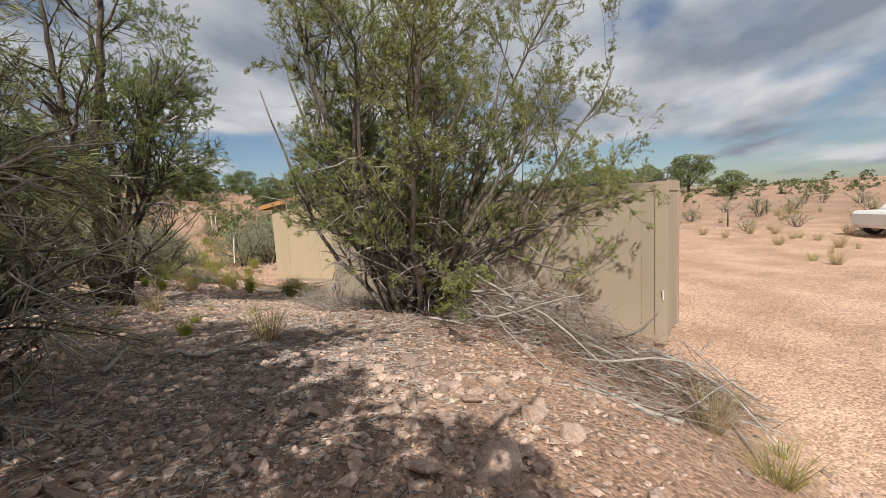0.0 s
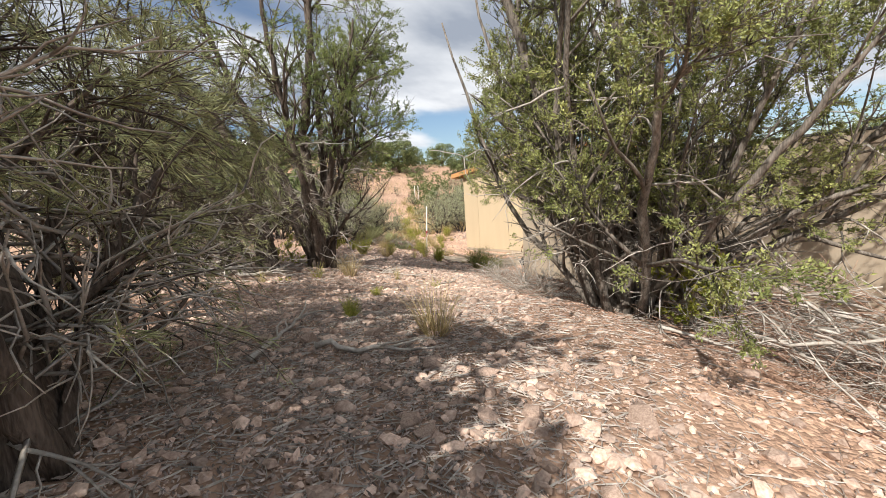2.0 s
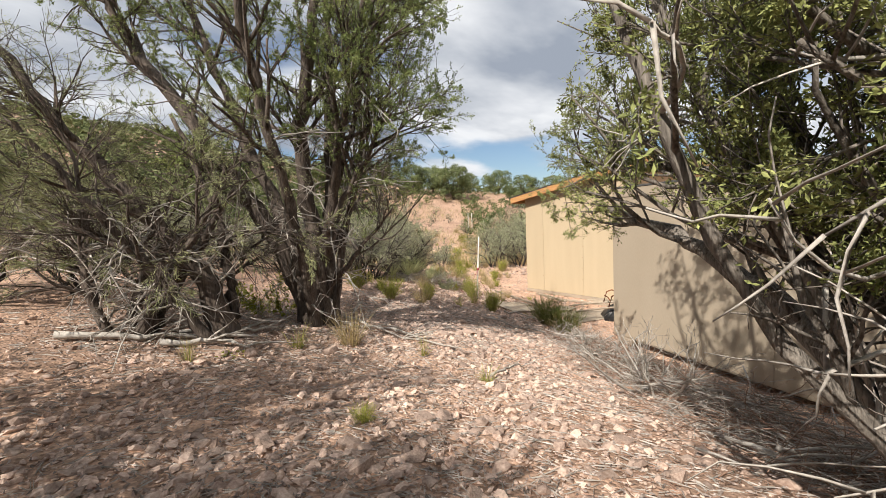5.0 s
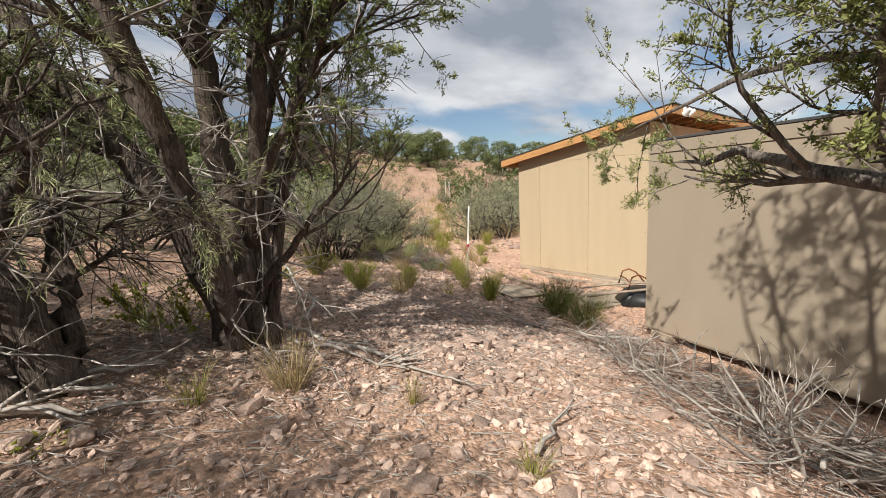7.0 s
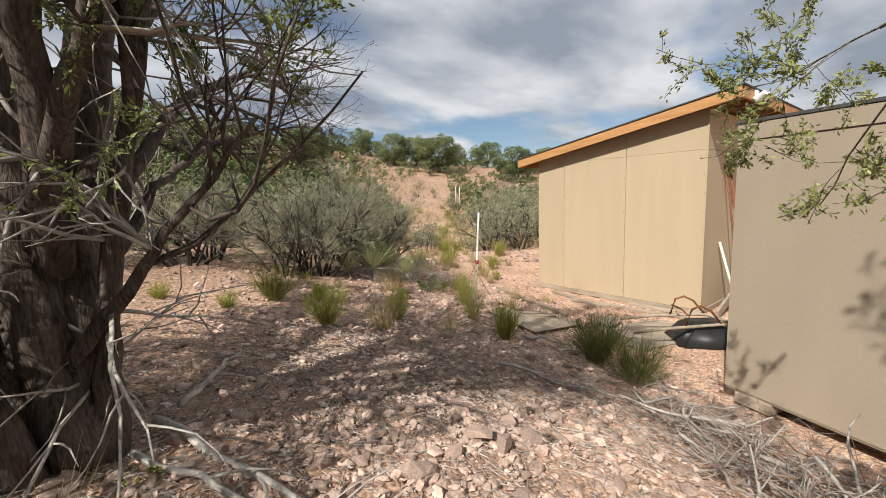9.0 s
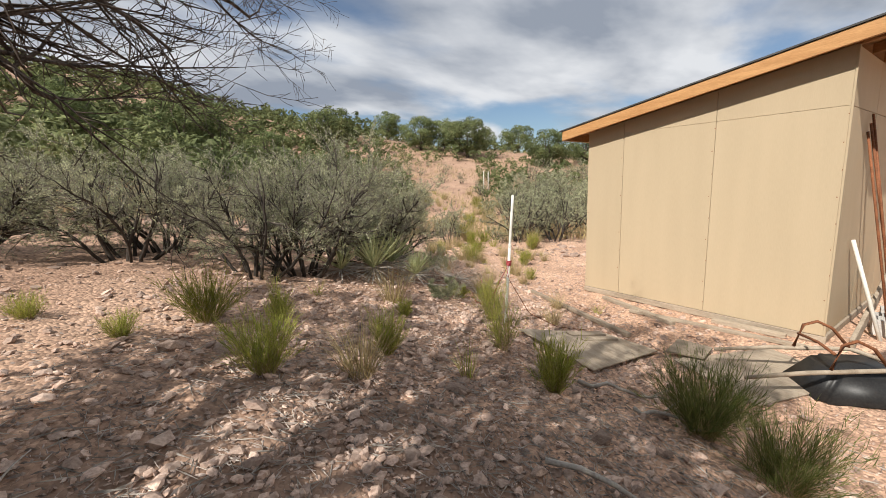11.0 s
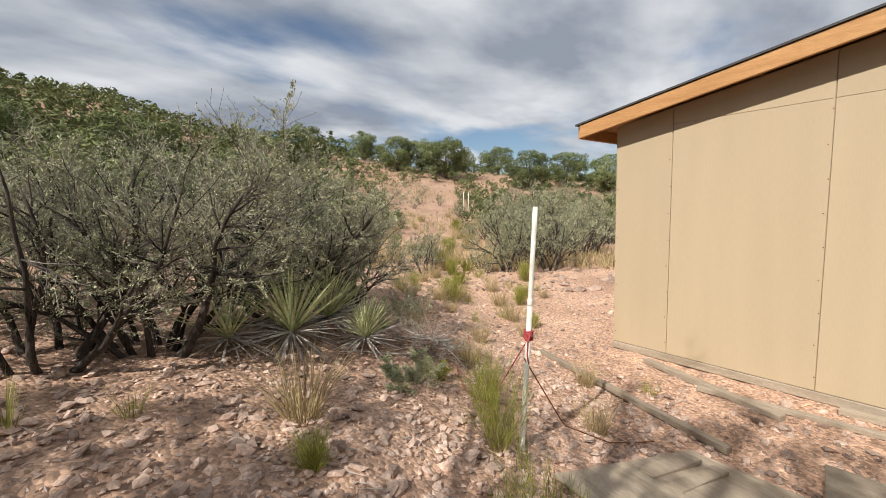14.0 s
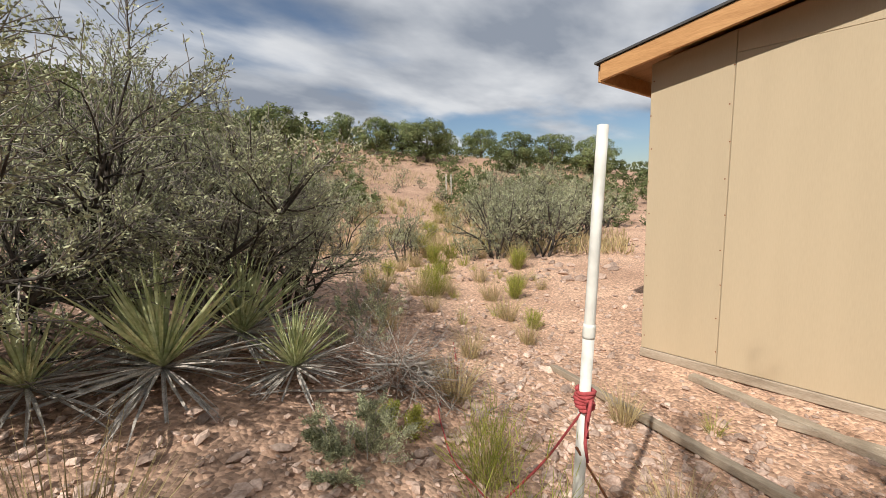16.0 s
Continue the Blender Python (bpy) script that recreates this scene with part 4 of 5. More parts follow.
RB = "green rabbitbrush clump with a straw-coloured base"
RG = "rabbitbrush clumps"
rab = [tuft("rabbitbrush", (-5.42, 1.36), RB, "bush", 401, 620, 0.44, 0.36, 0.0017, BLADE, RG, 0.3),
       tuft("rabbitbrush", (-4.56, 1.48), RB, "bush", 402, 480, 0.36, 0.22, 0.0017, BLADE, RG, 0.2),
       tuft("rabbitbrush", (-3.70, 0.66), RB, "bush", 403, 620, 0.46, 0.27, 0.0018, BLADE, RG, 0.2),
       tuft("rabbitbrush", (-5.62, 2.25), "yellow-green rabbitbrush clump in the sun", "bush", 404, 620, 0.42, 0.42, 0.0019, LEAF_YEL, RG, 0.35),
       tuft("rabbitbrush", (-3.00, -0.02), "wide green rabbitbrush beside the wheelbarrow", "bush", 405, 1300, 0.56, 0.56, 0.0018, BLADE_DARK, RG, 0.3),
       tuft("rabbitbrush", (-3.15, -0.50), "wide green rabbitbrush with dry twigs", "bush", 406, 1100, 0.48, 0.56, 0.0018, BLADE_DARK, RG, 0.45),
       tuft("rabbitbrush", (-3.02, 2.05), "thin straw and green bush round the pole's foot", "bush", 407, 560, 0.52, 0.32, 0.0014, BLADE, RG, 0.6),
       tuft("rabbitbrush", (-2.62, 2.55), RB, "bush", 408, 420, 0.40, 0.30, 0.0014, BLADE, RG, 0.5),
       tuft("rabbitbrush", (-3.50, 1.39), "dry straw-coloured rabbitbrush clump on gravel", "bush", 409, 480, 0.50, 0.30, 0.0015, BLADE, RG, 0.65)]
for k, (x, y, s, a) in enumerate(((-6.1, 2.1, 0.5, 30), (-4.0, 2.2, 0.6, 80), (-5.1, 2.3, 0.6, 10), (1.26, 7.35, 1.0, 0), (0.4, 6.6, 0.9, 50), (-8.97, -3.78, 0.55, 20), (2.6, 6.6, 1.1, 44), (-0.4, 5.6, 0.8, 99),
                                  (-6.6, 2.6, 0.5, 140), (-0.1, 4.2, 0.8, 33), (0.8, 5.2, 0.9, 70), (4.4, 11.5, 1.1, 66), (-7.9, -2.6, 0.35, 0), (0.2, 7.6, 1.0, 0), (1.9, 8.4, 1.1, 10), (3.0, 10.2, 1.2, 10), (5.6, 13.0, 1.2, 80))):
    again(rab[k % 4], (x, y), s, a)
for k in range(16):
    a, r = math.radians(rng.uniform(30, 48)), rng.uniform(6.5, 22)
    again(rab[3], (-4 + r * math.sin(a), 0.5 + r * math.cos(a)), rng.uniform(0.6, 1.2), rng.uniform(0, 360))
gr = [tuft("grass_tuft", (-6.67, -1.43), "thin dry grass tuft on stony soil", "grass", 421, 60, 0.26, 0.10, 0.0016, BLADE, "grass tufts", 0.6),
      tuft("grass_tuft", (-6.63, -2.28), "sparse green grass tuft on stony soil", "grass", 422, 70, 0.20, 0.16, 0.0016, BLADE, "grass tufts", 0.3),
      tuft("grass_tuft", (-1.60, 3.69), "straw-coloured dry grass tuft", "grass", 423, 160, 0.34, 0.22, 0.0016, STRAW, "grass tufts", 0.5),
      tuft("grass_tuft", (-8.79, -8.34), "sparse grey-green weed tuft at the yard's edge", "grass", 424, 160, 0.32, 0.36, 0.0018, BLADE, "grass tufts", 0.5)]
rng = np.random.default_rng(77)
spots = [(-2.2, 3.2), (-1.9, 4.4), (-1.0, 4.9), (-0.6, 3.9), (-1.3, 2.6), (-0.9, 2.2), (-2.1, 2.0), (-0.5, 6.4), (0.9, 8.2), (-4.6, 2.9), (-3.9, 2.6), (-5.0, 2.9), (-8.75, -4.51), (-7.7, -0.8), (-4.9, 1.2), (-4.2, 1.0),
         (-8.3, -8.1), (-8.1, -8.6), (-7.2, -0.9), (-8.6, -1.0), (-9.2, -8.9)]
for _ in range(120):
    r, az = rng.uniform(5, 24), math.radians(rng.uniform(27, 50))
    spots.append((-4 + r * math.sin(az), 0.5 + r * math.cos(az)))
for _ in range(60):
    spots.append((rng.uniform(3, 22), rng.uniform(-24, -13)))
for k, p in enumerate(spots):
    if -0.6 < p[0] < 6.5 and -0.6 < p[1] < 3.6:
        continue
    again(gr[(2, 1, 2, 0)[k % 4]] if k > 3 else gr[2], p, rng.uniform(0.8, 1.5) * (1.6 if p[0] > 2 else 1), rng.uniform(0, 360))


def sword_leaf(mat, droop):
    """One unit-long sword leaf, channelled and pointed, along +x."""
    v, f = [], []
    for t, w in ((0, 0.8), (0.35, 1.0), (0.7, 0.7)):
        z = -droop * t * t
        v += [(t, -0.019 * w, z + 0.007), (t, 0, z - 0.005), (t, 0.019 * w, z + 0.006)]
    v.append((1, 0, -droop))
    for q in (0, 3):
        f += [[q, q + 1, q + 4, q + 3], [q + 1, q + 2, q + 5, q + 4]]
    f += [[6, 7, 9], [7, 8, 9]]
    me = bpy.data.meshes.new("leaf")
    me.from_pydata(v, [], f)
    me.materials.append(mat)
    return me


GREEN_LEAVES = [sword_leaf(YUCCA, d) for d in (0.0, 0.05, 0.12)]
DEAD_LEAVES = [sword_leaf(DEADWOOD, d) for d in (0.1, 0.2)]


def yucca(at, seed, n, length, label):
    """Sword-leaved rosette with a skirt of dead leaves."""
    rng = np.random.default_rng(seed)
    ob = empty("yucca", pose(at[0], at[1], hz(*at)), label, "yucca", "yuccas under the shrubs")
    for meshes, k, el0, el1, ln, nm in ((GREEN_LEAVES, n, 32, 88, length, "leaf"), (DEAD_LEAVES, int(n * 0.9), -22, 24, length * 0.95, "dead_leaf")):
        for i in range(k):
            leaf = new(nm, meshes[rng.integers(len(meshes))])
            leaf.parent = ob
            s = ln * rng.uniform(0.65, 1.1)
            leaf.matrix_basis = pose(0, 0, 0.10, rng.uniform(-40, 40), -rng.uniform(el0, el1), rng.uniform(0, 360)) @ Matrix.Scale(s, 4)
    return ob


yucca((-3.58, 3.70), 501, 95, 0.58, "large pale-edged yucca with dead lower leaves")
yucca((-3.00, 3.62), 502, 85, 0.38, "small bright yucca rosette beside larger ones")
yucca((-3.14, 4.08), 503, 85, 0.55, "large dark green yucca under the shrub")
yucca((-4.02, 3.70), 504, 45, 0.46, "drooping grey-green yucca beneath shrub branches")


def leafy(at, seed, n, r, h, mat, label, leaf=(0.03, 0.008)):
    rng = np.random.default_rng(seed)
    ob = empty("bush", pose(at[0], at[1], hz(*at)), label, "bush")
    wood, twigs = grow(rng, stem_fan(rng, 10, r * 0.2, r / h * 1.5, h * 0.9, 0.007, seg=5, jit=0.12, lift=0.03, lean_min=0.05),
                       [dict(n=7, len=h * 0.35, seg=4, jit=0.15, lift=0.04, spread=(20, 55), rad=0.004, **{"from": 0.2})])
    wood_mesh(rng, wood, "woody_frame", ob, DEADWOOD, 4)
    P, D = foliate(rng, twigs, n / max(1, len(twigs)), 0.7)
    leaf_mesh("foliage", P, D, leaf[0], leaf[1], mat, ob, rng)
    return ob


leafy((-7.00, -5.78), 511, 3200, 0.34, 0.72, LEAF_YEL, "bright yellow-green leafy bush at the juniper's foot", (0.034, 0.010))
leafy((-7.55, 0.55), 512, 2400, 0.42, 0.6, LEAF_YEL, "yellowing leafy bush behind the juniper trunk", (0.028, 0.010))
leafy((-3.02, 2.92), 513, 16000, 0.22, 0.36, LEAF_SAGE, "small round grey-green bush on stony soil", (0.014, 0.0022))
leafy((-2.72, 3.10), 514, 8000, 0.17, 0.26, BLADE, "small dark green bush beside a dead one", (0.014, 0.0024))
leafy((-2.35, 4.2), 515, 4500, 0.34, 0.48, LEAF_SAGE, "thin brownish bush on the slope", (0.022, 0.003))
leafy((-1.8, 4.9), 516, 4500, 0.36, 0.5, LEAF_SAGE, "thin brownish bush in the clearing", (0.022, 0.003))
leafy((-8.3, -0.95), 517, 300, 0.14, 0.15, BLADE, "low green weed among stones", (0.03, 0.008))
leafy((-6.95, -0.35), 518, 120, 0.08, 0.14, LEAF_YEL, "tiny yellow-green seedling at the trunk", (0.03, 0.010))


# ---- dead wood ----
def stick_line(rng, a, b, r, sag=0.04):
    n = 9
    t = np.linspace(0, 1, n)[:, None]
    l = np.array(a) * (1 - t) + np.array(b) * t
    l[1:-1] += rng.normal(size=(n - 2, 3)) * sag
    return (l, np.linspace(r, r * 0.35, n), 1)


def fallen(name, a, b, r, seed, label, forks=4, lift=0.03, mat=DEADWOOD):
    """A fallen branch with side forks lying from a to b."""
    rng = np.random.default_rng(seed)
    ob = empty(name, pose(a[0], a[1], hz(*a)), label, "branch", "fallen branches")
    z0, z1 = lift + r, hz(*b) - hz(*a) + lift + r
    main = stick_line(rng, (0, 0, z0), (b[0] - a[0], b[1] - a[1], z1), r, 0.018)
    wood_mesh(rng, [main], "main_stem", ob, mat)
    for _ in range(forks):
        p, d = branch_out(rng, main[0], rng.uniform(0.3, 0.95), (20, 50))
        d[2] = abs(d[2]) * 0.4
        l = bend(rng, p, d, rng.uniform(0.2, 0.5), 5, 0.12, -0.02)
        wood_mesh(rng, [(l, np.linspace(r * 0.45, 0.002, 6), 1)], "side_twig", ob, mat)
    return ob


PALE = "pale fallen branch on stony ground"
fallen("fallen_branch", (-6.85, 0.05), (-6.23, -1.40), 0.022, 601, "long pale fallen branch at the juniper's foot", 5)
fallen("fallen_branch", (-6.95, -0.20), (-6.45, -1.05), 0.018, 602, PALE, 5)
fallen("fallen_branch", (-6.75, -0.05), (-6.35, 0.55), 0.02, 603, PALE, 3, 0.12)
fallen("fallen_branch", (-9.45, -0.05), (-8.00, -0.62), 0.035, 604, "grey log lying in the shade", 3)
fallen("fallen_branch", (-8.75, -0.55), (-8.05, -0.80), 0.03, 605, "broken grey log on pebbles", 4)
fallen("fallen_branch", (-8.6, -0.35), (-7.75, -0.35), 0.025, 606, "dark fallen branch in the shade", 2)
fallen("fallen_branch", (-3.35, 0.72), (-2.70, 0.18), 0.018, 607, PALE, 2)
fallen("fallen_branch", (-3.30, 0.30), (-2.95, -0.10), 0.016, 608, PALE, 2)
fallen("fallen_branch", (-9.55, -4.30), (-9.05, -4.75), 0.022, 609, "dark broken branch among litter", 3)
fallen("fallen_branch", (-4.45, 0.10), (-3.75, -0.90), 0.016, 610, PALE, 3)
fallen("fallen_branch", (-6.5, -2.2), (-5.7, -1.9), 0.014, 611, PALE, 2)
fallen("fallen_branch", (-9.9, -4.2), (-9.2, -3.5), 0.02, 612, PALE, 4)
fallen("fallen_branch", (-5.2, -8.75), (-4.4, -9.1), 0.012, 613, "thin dark twig on the bare yard", 2)


def heap(at, end, width, high, seed, big, small, label, pale=0.6):
    """A heap of cut branches strewn along a line, thick ones as parts."""
    rng = np.random.default_rng(seed)
    ob = empty("brush_pile", pose(at[0], at[1], hz(*at)), label, "brush pile")
    A, B = np.array(at), np.array(end)
    along = unit(B - A)
    across = np.array([-along[1], along[0]])
    L = np.linalg.norm(B - A)

    def one(length, r):
        t, s = rng.uniform(0, 1), rng.normal() * 0.5
        c = A + along * t * L + across * s * width
        d2 = along * rng.choice([-1, 1], p=[0.2, 0.8]) + across * rng.normal() * 1.05
        if rng.random() < 0.4:
            d2 = rng.normal(size=2)
        d2 = unit(d2)
        z = hz(*c) - hz(*at) + high * rng.random() * math.exp(-2.2 * s * s) * (0.5 + 0.5 * math.sin(math.pi * min(1, t + 0.15))) + 0.02
        d = np.array([d2[0], d2[1], (hz(*(c + d2 * 0.3)) - hz(*c)) / 0.3 + rng.normal() * 0.10])
        l = bend(rng, np.array([c[0] - at[0], c[1] - at[1], z]) - d * length * 0.4, d, length, 7, 0.13, 0.0)
        for p in l:
            p[2] = max(p[2], hz(p[0] + at[0], p[1] + at[1]) - hz(*at) + r)
        return (l, np.linspace(r, r * 0.3, 8), 1)

    for _ in range(big):
        wood_mesh(rng, [one(rng.uniform(0.5, 1.25), rng.uniform(0.006, 0.018))], "branch", ob, DEADWOOD)
    for mat, share in ((DEADWOOD, 0.55), (DRYBROWN, 0.45)):
        lines = []
        for _ in range(int(small * share)):
            m = one(rng.uniform(0.25, 0.8), rng.uniform(0.002, 0.005))
            lines.append((m[0], m[1], 2))
            for _ in range(2):
                p, d = branch_out(rng, m[0], rng.uniform(0.2, 0.9), (20, 55))
                lines.append((bend(rng, p, d, rng.uniform(0.1, 0.3), 3, 0.1, 0), np.linspace(0.0025, 0.0012, 4), 2))
        wood_mesh(rng, lines, "twig_tangle", ob, mat)["kind"] = "stuff"
    return ob


heap((-6.35, -5.75), (-7.95, -8.35), 0.85, 0.6, 621, 90, 1500, "heap of pale cut branches trailing down the bank")
heap((-5.9, -6.5), (-6.6, -7.6), 0.6, 0.2, 622, 14, 220, "low heap of reddish dry twigs beside the box")
heap((-3.55, -0.85), (-4.9, -3.4), 0.55, 0.2, 623, 40, 700, "dry brush heaped along the foot of the box")
heap((-4.9, -3.2), (-6.0, -4.7), 0.75, 0.3, 624, 45, 700, "dry brush beneath the juniper's low limbs")
heap((-2.55, 3.35), (-2.2, 3.7), 0.35, 0.12, 625, 4, 240, "small mat of grey dead twigs")


def dead_bush(at, seed, h, n, label):
    rng = np.random.default_rng(seed)
    ob = empty("dead_shrub", pose(at[0], at[1], hz(*at)), label, "dead shrub")
    wood, tw = grow(rng, stem_fan(rng, n, 0.05, 0.9, h, 0.016, seg=6, jit=0.16, lift=0.03, lean_min=0.2),
                    [dict(n=4, len=h * 0.45, seg=5, jit=0.16, lift=0.05, spread=(25, 60), rad=0.008, **{"from": 0.3}),
                     dict(n=3, len=h * 0.2, seg=3, jit=0.15, lift=0.04, spread=(25, 55), rad=0.004, **{"from": 0.3})])
    wood_mesh(rng, [w for w in wood if w[2] == 0], "woody_frame", ob, DEADWOOD)
    wood_mesh(rng, [w for w in wood if w[2] > 0], "twig_tangle", ob, DEADWOOD)["kind"] = "stuff"
    return ob


dead_bush((-4.35, -1.75), 631, 0.55, 6, "bare white dead shrub beside the box")
dead_bush((-4.95, -2.75), 632, 0.85, 7, "bare pale dead shrub with curved stems")
dead_bush((-5.25, -3.05), 633, 0.9, 6, "bare pale dead shrub with curved stems")
dead_bush((-3.85, -1.15), 634, 0.45, 6, "low bare dead shrub near the box corner")


# ---- loose things round the shed ----
def lying(name, corners, thick, mat, label, category, lift=0.012, group=""):
    """A flat board given by its corners in plan, lying on the ground."""
    c = [np.array(p, float) for p in corners]
    zs = [hz(*p) for p in c]
    o = c[0]
    ob = empty(name, pose(o[0], o[1], zs[0]), label, category, group)
    bm = bmesh.new()
    lo = [bm.verts.new((p[0] - o[0], p[1] - o[1], z - zs[0] + lift)) for p, z in zip(c, zs)]
    hi = [bm.verts.new((p[0] - o[0], p[1] - o[1], z - zs[0] + lift + thick)) for p, z in zip(c, zs)]
    bm.faces.new(lo[::-1])
    bm.faces.new(hi)
    for i in range(len(c)):
        j = (i + 1) % len(c)
        bm.faces.new((lo[i], lo[j], hi[j], hi[i]))
    bmesh.ops.recalc_face_normals(bm, faces=bm.faces)
    bmesh.ops.bevel(bm, geom=bm.edges[:], offset=min(0.004, thick * 0.3), segments=1, affect="EDGES")
    part("board", bm, mat, ob)
    return ob


def strip(a, b, w):
    a, b = np.array(a), np.array(b)
    n = unit(np.array([-(b - a)[1], (b - a)[0]])) * w / 2
    return [a - n, b - n, b + n, a + n]


lying("plywood_sheet", [(-2.97, 1.73), (-2.91, 0.88), (-1.63, 0.98), (-1.72, 1.56)], 0.016, OLDWOOD, "weathered grey plywood sheet lying flat", "plywood", 0.03)
lying("wooden_slat", strip((-2.42, 1.52), (-1.88, 1.47), 0.09), 0.03, OLDWOOD, "short weathered slat lying on plywood", "board", 0.062, "slats on the plywood")
lying("wooden_slat", strip((-2.40, 1.38), (-1.86, 1.33), 0.08), 0.03, OLDWOOD, "short weathered slat lying on plywood", "board", 0.062, "slats on the plywood")
lying("plywood_sheet", [(-1.68, 0.80), (-2.05, -0.05), (-0.95, -0.42), (-0.62, 0.30)], 0.014, OLDWOOD, "weathered plywood sheet beside the wheelbarrow", "plywood", 0.016)
lying("board", [(-1.63, 0.90), (-1.52, 0.57), (-1.19, 0.63), (-1.21, 0.97)], 0.022, OLDWOOD, "small square weathered board on the ground", "board", 0.055)
lying("plank", strip((-1.60, 0.55), (-1.78, 0.25), 0.05), 0.02, OLDWOOD, "short grey plank end on the ground", "board", 0.04)
lying("timber", strip((-1.00, 3.33), (-1.42, 1.42), 0.07), 0.05, OLDWOOD, "long weathered timber lying on the soil", "timber", 0.005)
lying("timber", strip((-0.20, 2.56), (-0.62, 1.30), 0.075), 0.05, OLDWOOD, "long weathered timber along the shed's foot", "timber", 0.005)
lying("timber", strip((-0.50, 1.95), (-0.30, 0.05), 0.06), 0.04, OLDWOOD, "long weathered timber along the shed's foot", "timber", 0.005)
lying("timber", strip((-0.12, 1.05), (-0.10, 0.30), 0.09), 0.045, OLDWOOD, "weathered timber end under the shed wall", "timber", 0.005)

# marker pole with rope
bx, by = -2.868, 2.012
pz = hz(bx, by)
pole = empty("marker_pole", pose(bx, by, pz), "leaning white plastic pipe with a red rope knot", "pole")
lean = np.array([-2.753 - bx, 2.008 - by, 1.641 - pz])
w = Wood()
w.tube([lean * t for t in (-0.08, 0.0, 0.3, 0.62)], [0.0152] * 4, 14)
w.make("lower_pipe", PVC, pole)
w = Wood()
w.tube([lean * t for t in (0.6, 0.601, 0.8, 1.0)], [0.0142] * 4, 14)
w.make("upper_pipe", PVC, pole)
w = Wood()
w.tube([lean * t for t in (0.60, 0.605, 0.622, 0.628)], [0.0156, 0.0166, 0.0166, 0.0156], 14)
w.make("joint", PVC, pole)
kz = (0.927 - pz) / lean[2]
axis = unit(lean)
ua = unit(np.cross(axis, [0, 1, 0]))
ub = np.cross(axis, ua)
w = Wood()
pts = []
for i in range(72):
    a = i / 12 * 2 * math.pi
    pts.append(lean * kz + axis * (i / 72 - 0.5) * 0.055 + (ua * math.cos(a) + ub * math.sin(a)) * (0.022 + 0.003 * math.sin(i * 1.7)))
w.tube(pts, [0.0055] * 72, 6)
w.tube([lean * kz + np.array(d) for d in ((-0.02, -0.02, 0), (-0.04, -0.03, -0.03), (-0.045, -0.03, -0.10), (-0.04, -0.035, -0.15))], [0.0055, 0.0055, 0.005, 0.004], 6)
w.tube([lean * kz + np.array(d) for d in ((-0.02, -0.03, 0.01), (-0.05, -0.04, -0.02), (-0.06, -0.045, -0.07))], [0.0055, 0.005, 0.004], 6)
w.make("rope_knot", ROPE, pole, "faded red rope wound into a knot")
# rope on to the ground
rp = [(-2.82, 1.99, 0.93), (-2.86, 2.10, 0.72), (-2.80, 2.35, hz(-2.8, 2.35) + 0.10), (-2.65, 2.75, hz(-2.65, 2.75) + 0.02), (-2.40, 3.15, hz(-2.4, 3.15) + 0.015), (-1.95, 3.45, hz(-1.95, 3.45) + 0.015), (-1.5, 4.0, hz(-1.5, 4.0) + 0.015)]
t = np.linspace(0, len(rp) - 1, 50)
q = np.stack([np.interp(t, range(len(rp)), np.array(rp)[:, k]) for k in range(3)], 1)
for _ in range(3):
    q[1:-1] = (q[:-2] + 2 * q[1:-1] + q[2:]) / 4
w = Wood()
w.tube(q, [0.0036] * 50, 6)
tagged(w.make("rope", ROPE), "faded red rope trailing from pole to ground", "rope")
rp = [(-2.85, 2.01, 0.80), (-2.60, 1.92, hz(-2.6, 1.92) + 0.16), (-2.2, 1.85, hz(-2.2, 1.85) + 0.02), (-1.8, 1.75, hz(-1.8, 1.75) + 0.015)]
t = np.linspace(0, 3, 24)
w = Wood()
w.tube(np.stack([np.interp(t, range(4), np.array(rp)[:, k]) for k in range(3)], 1), [0.004] * 24, 5)
tagged(w.make("cord", RUST), "thin brown cord from pole to ground", "cord")


# far pair of stakes
for dx in (0.0, 0.22):
    st = empty("stake", pose(11.74 + dx, 19.06 - dx * 0.8, hz(11.74 + dx, 19.06 - dx * 0.8)), "thin white stake standing on the far slope", "stake", "far stakes")
    w = Wood()
    w.tube([(0, 0, -0.1), (0, 0, 0.7), (0.01, 0, 1.40)], [0.022] * 3, 8)
    w.make("pipe", PVC, st)

# overturned wheelbarrow
wb = empty("wheelbarrow", pose(-1.12, -0.42, hz(-1.1, -0.4), 0, 0, -48), "overturned wheelbarrow with black tub and rusty legs", "wheelbarrow")
bm = bmesh.new()
top = [(-0.40, -0.30), (0.45, -0.33), (0.45, 0.33), (-0.40, 0.30)]
bot = [(-0.22, -0.20), (0.22, -0.22), (0.22, 0.22), (-0.22, 0.20)]
vt = [bm.verts.new((x, y, 0.02)) for x, y in top]
vb = [bm.verts.new((x, y, 0.27)) for x, y in bot]
bm.faces.new(vb)
for i in range(4):
    j = (i + 1) % 4
    bm.faces.new((vt[i], vt[j], vb[j], vb[i]))
bmesh.ops.bevel(bm, geom=[e for e in bm.edges], offset=0.05, segments=3, affect="EDGES")
bmesh.ops.recalc_face_normals(bm, faces=bm.faces)
bmesh.ops.solidify(bm, geom=bm.faces[:], thickness=0.006)
part("tub", bm, DARK, wb, "black tub with rust-brown stains", True)
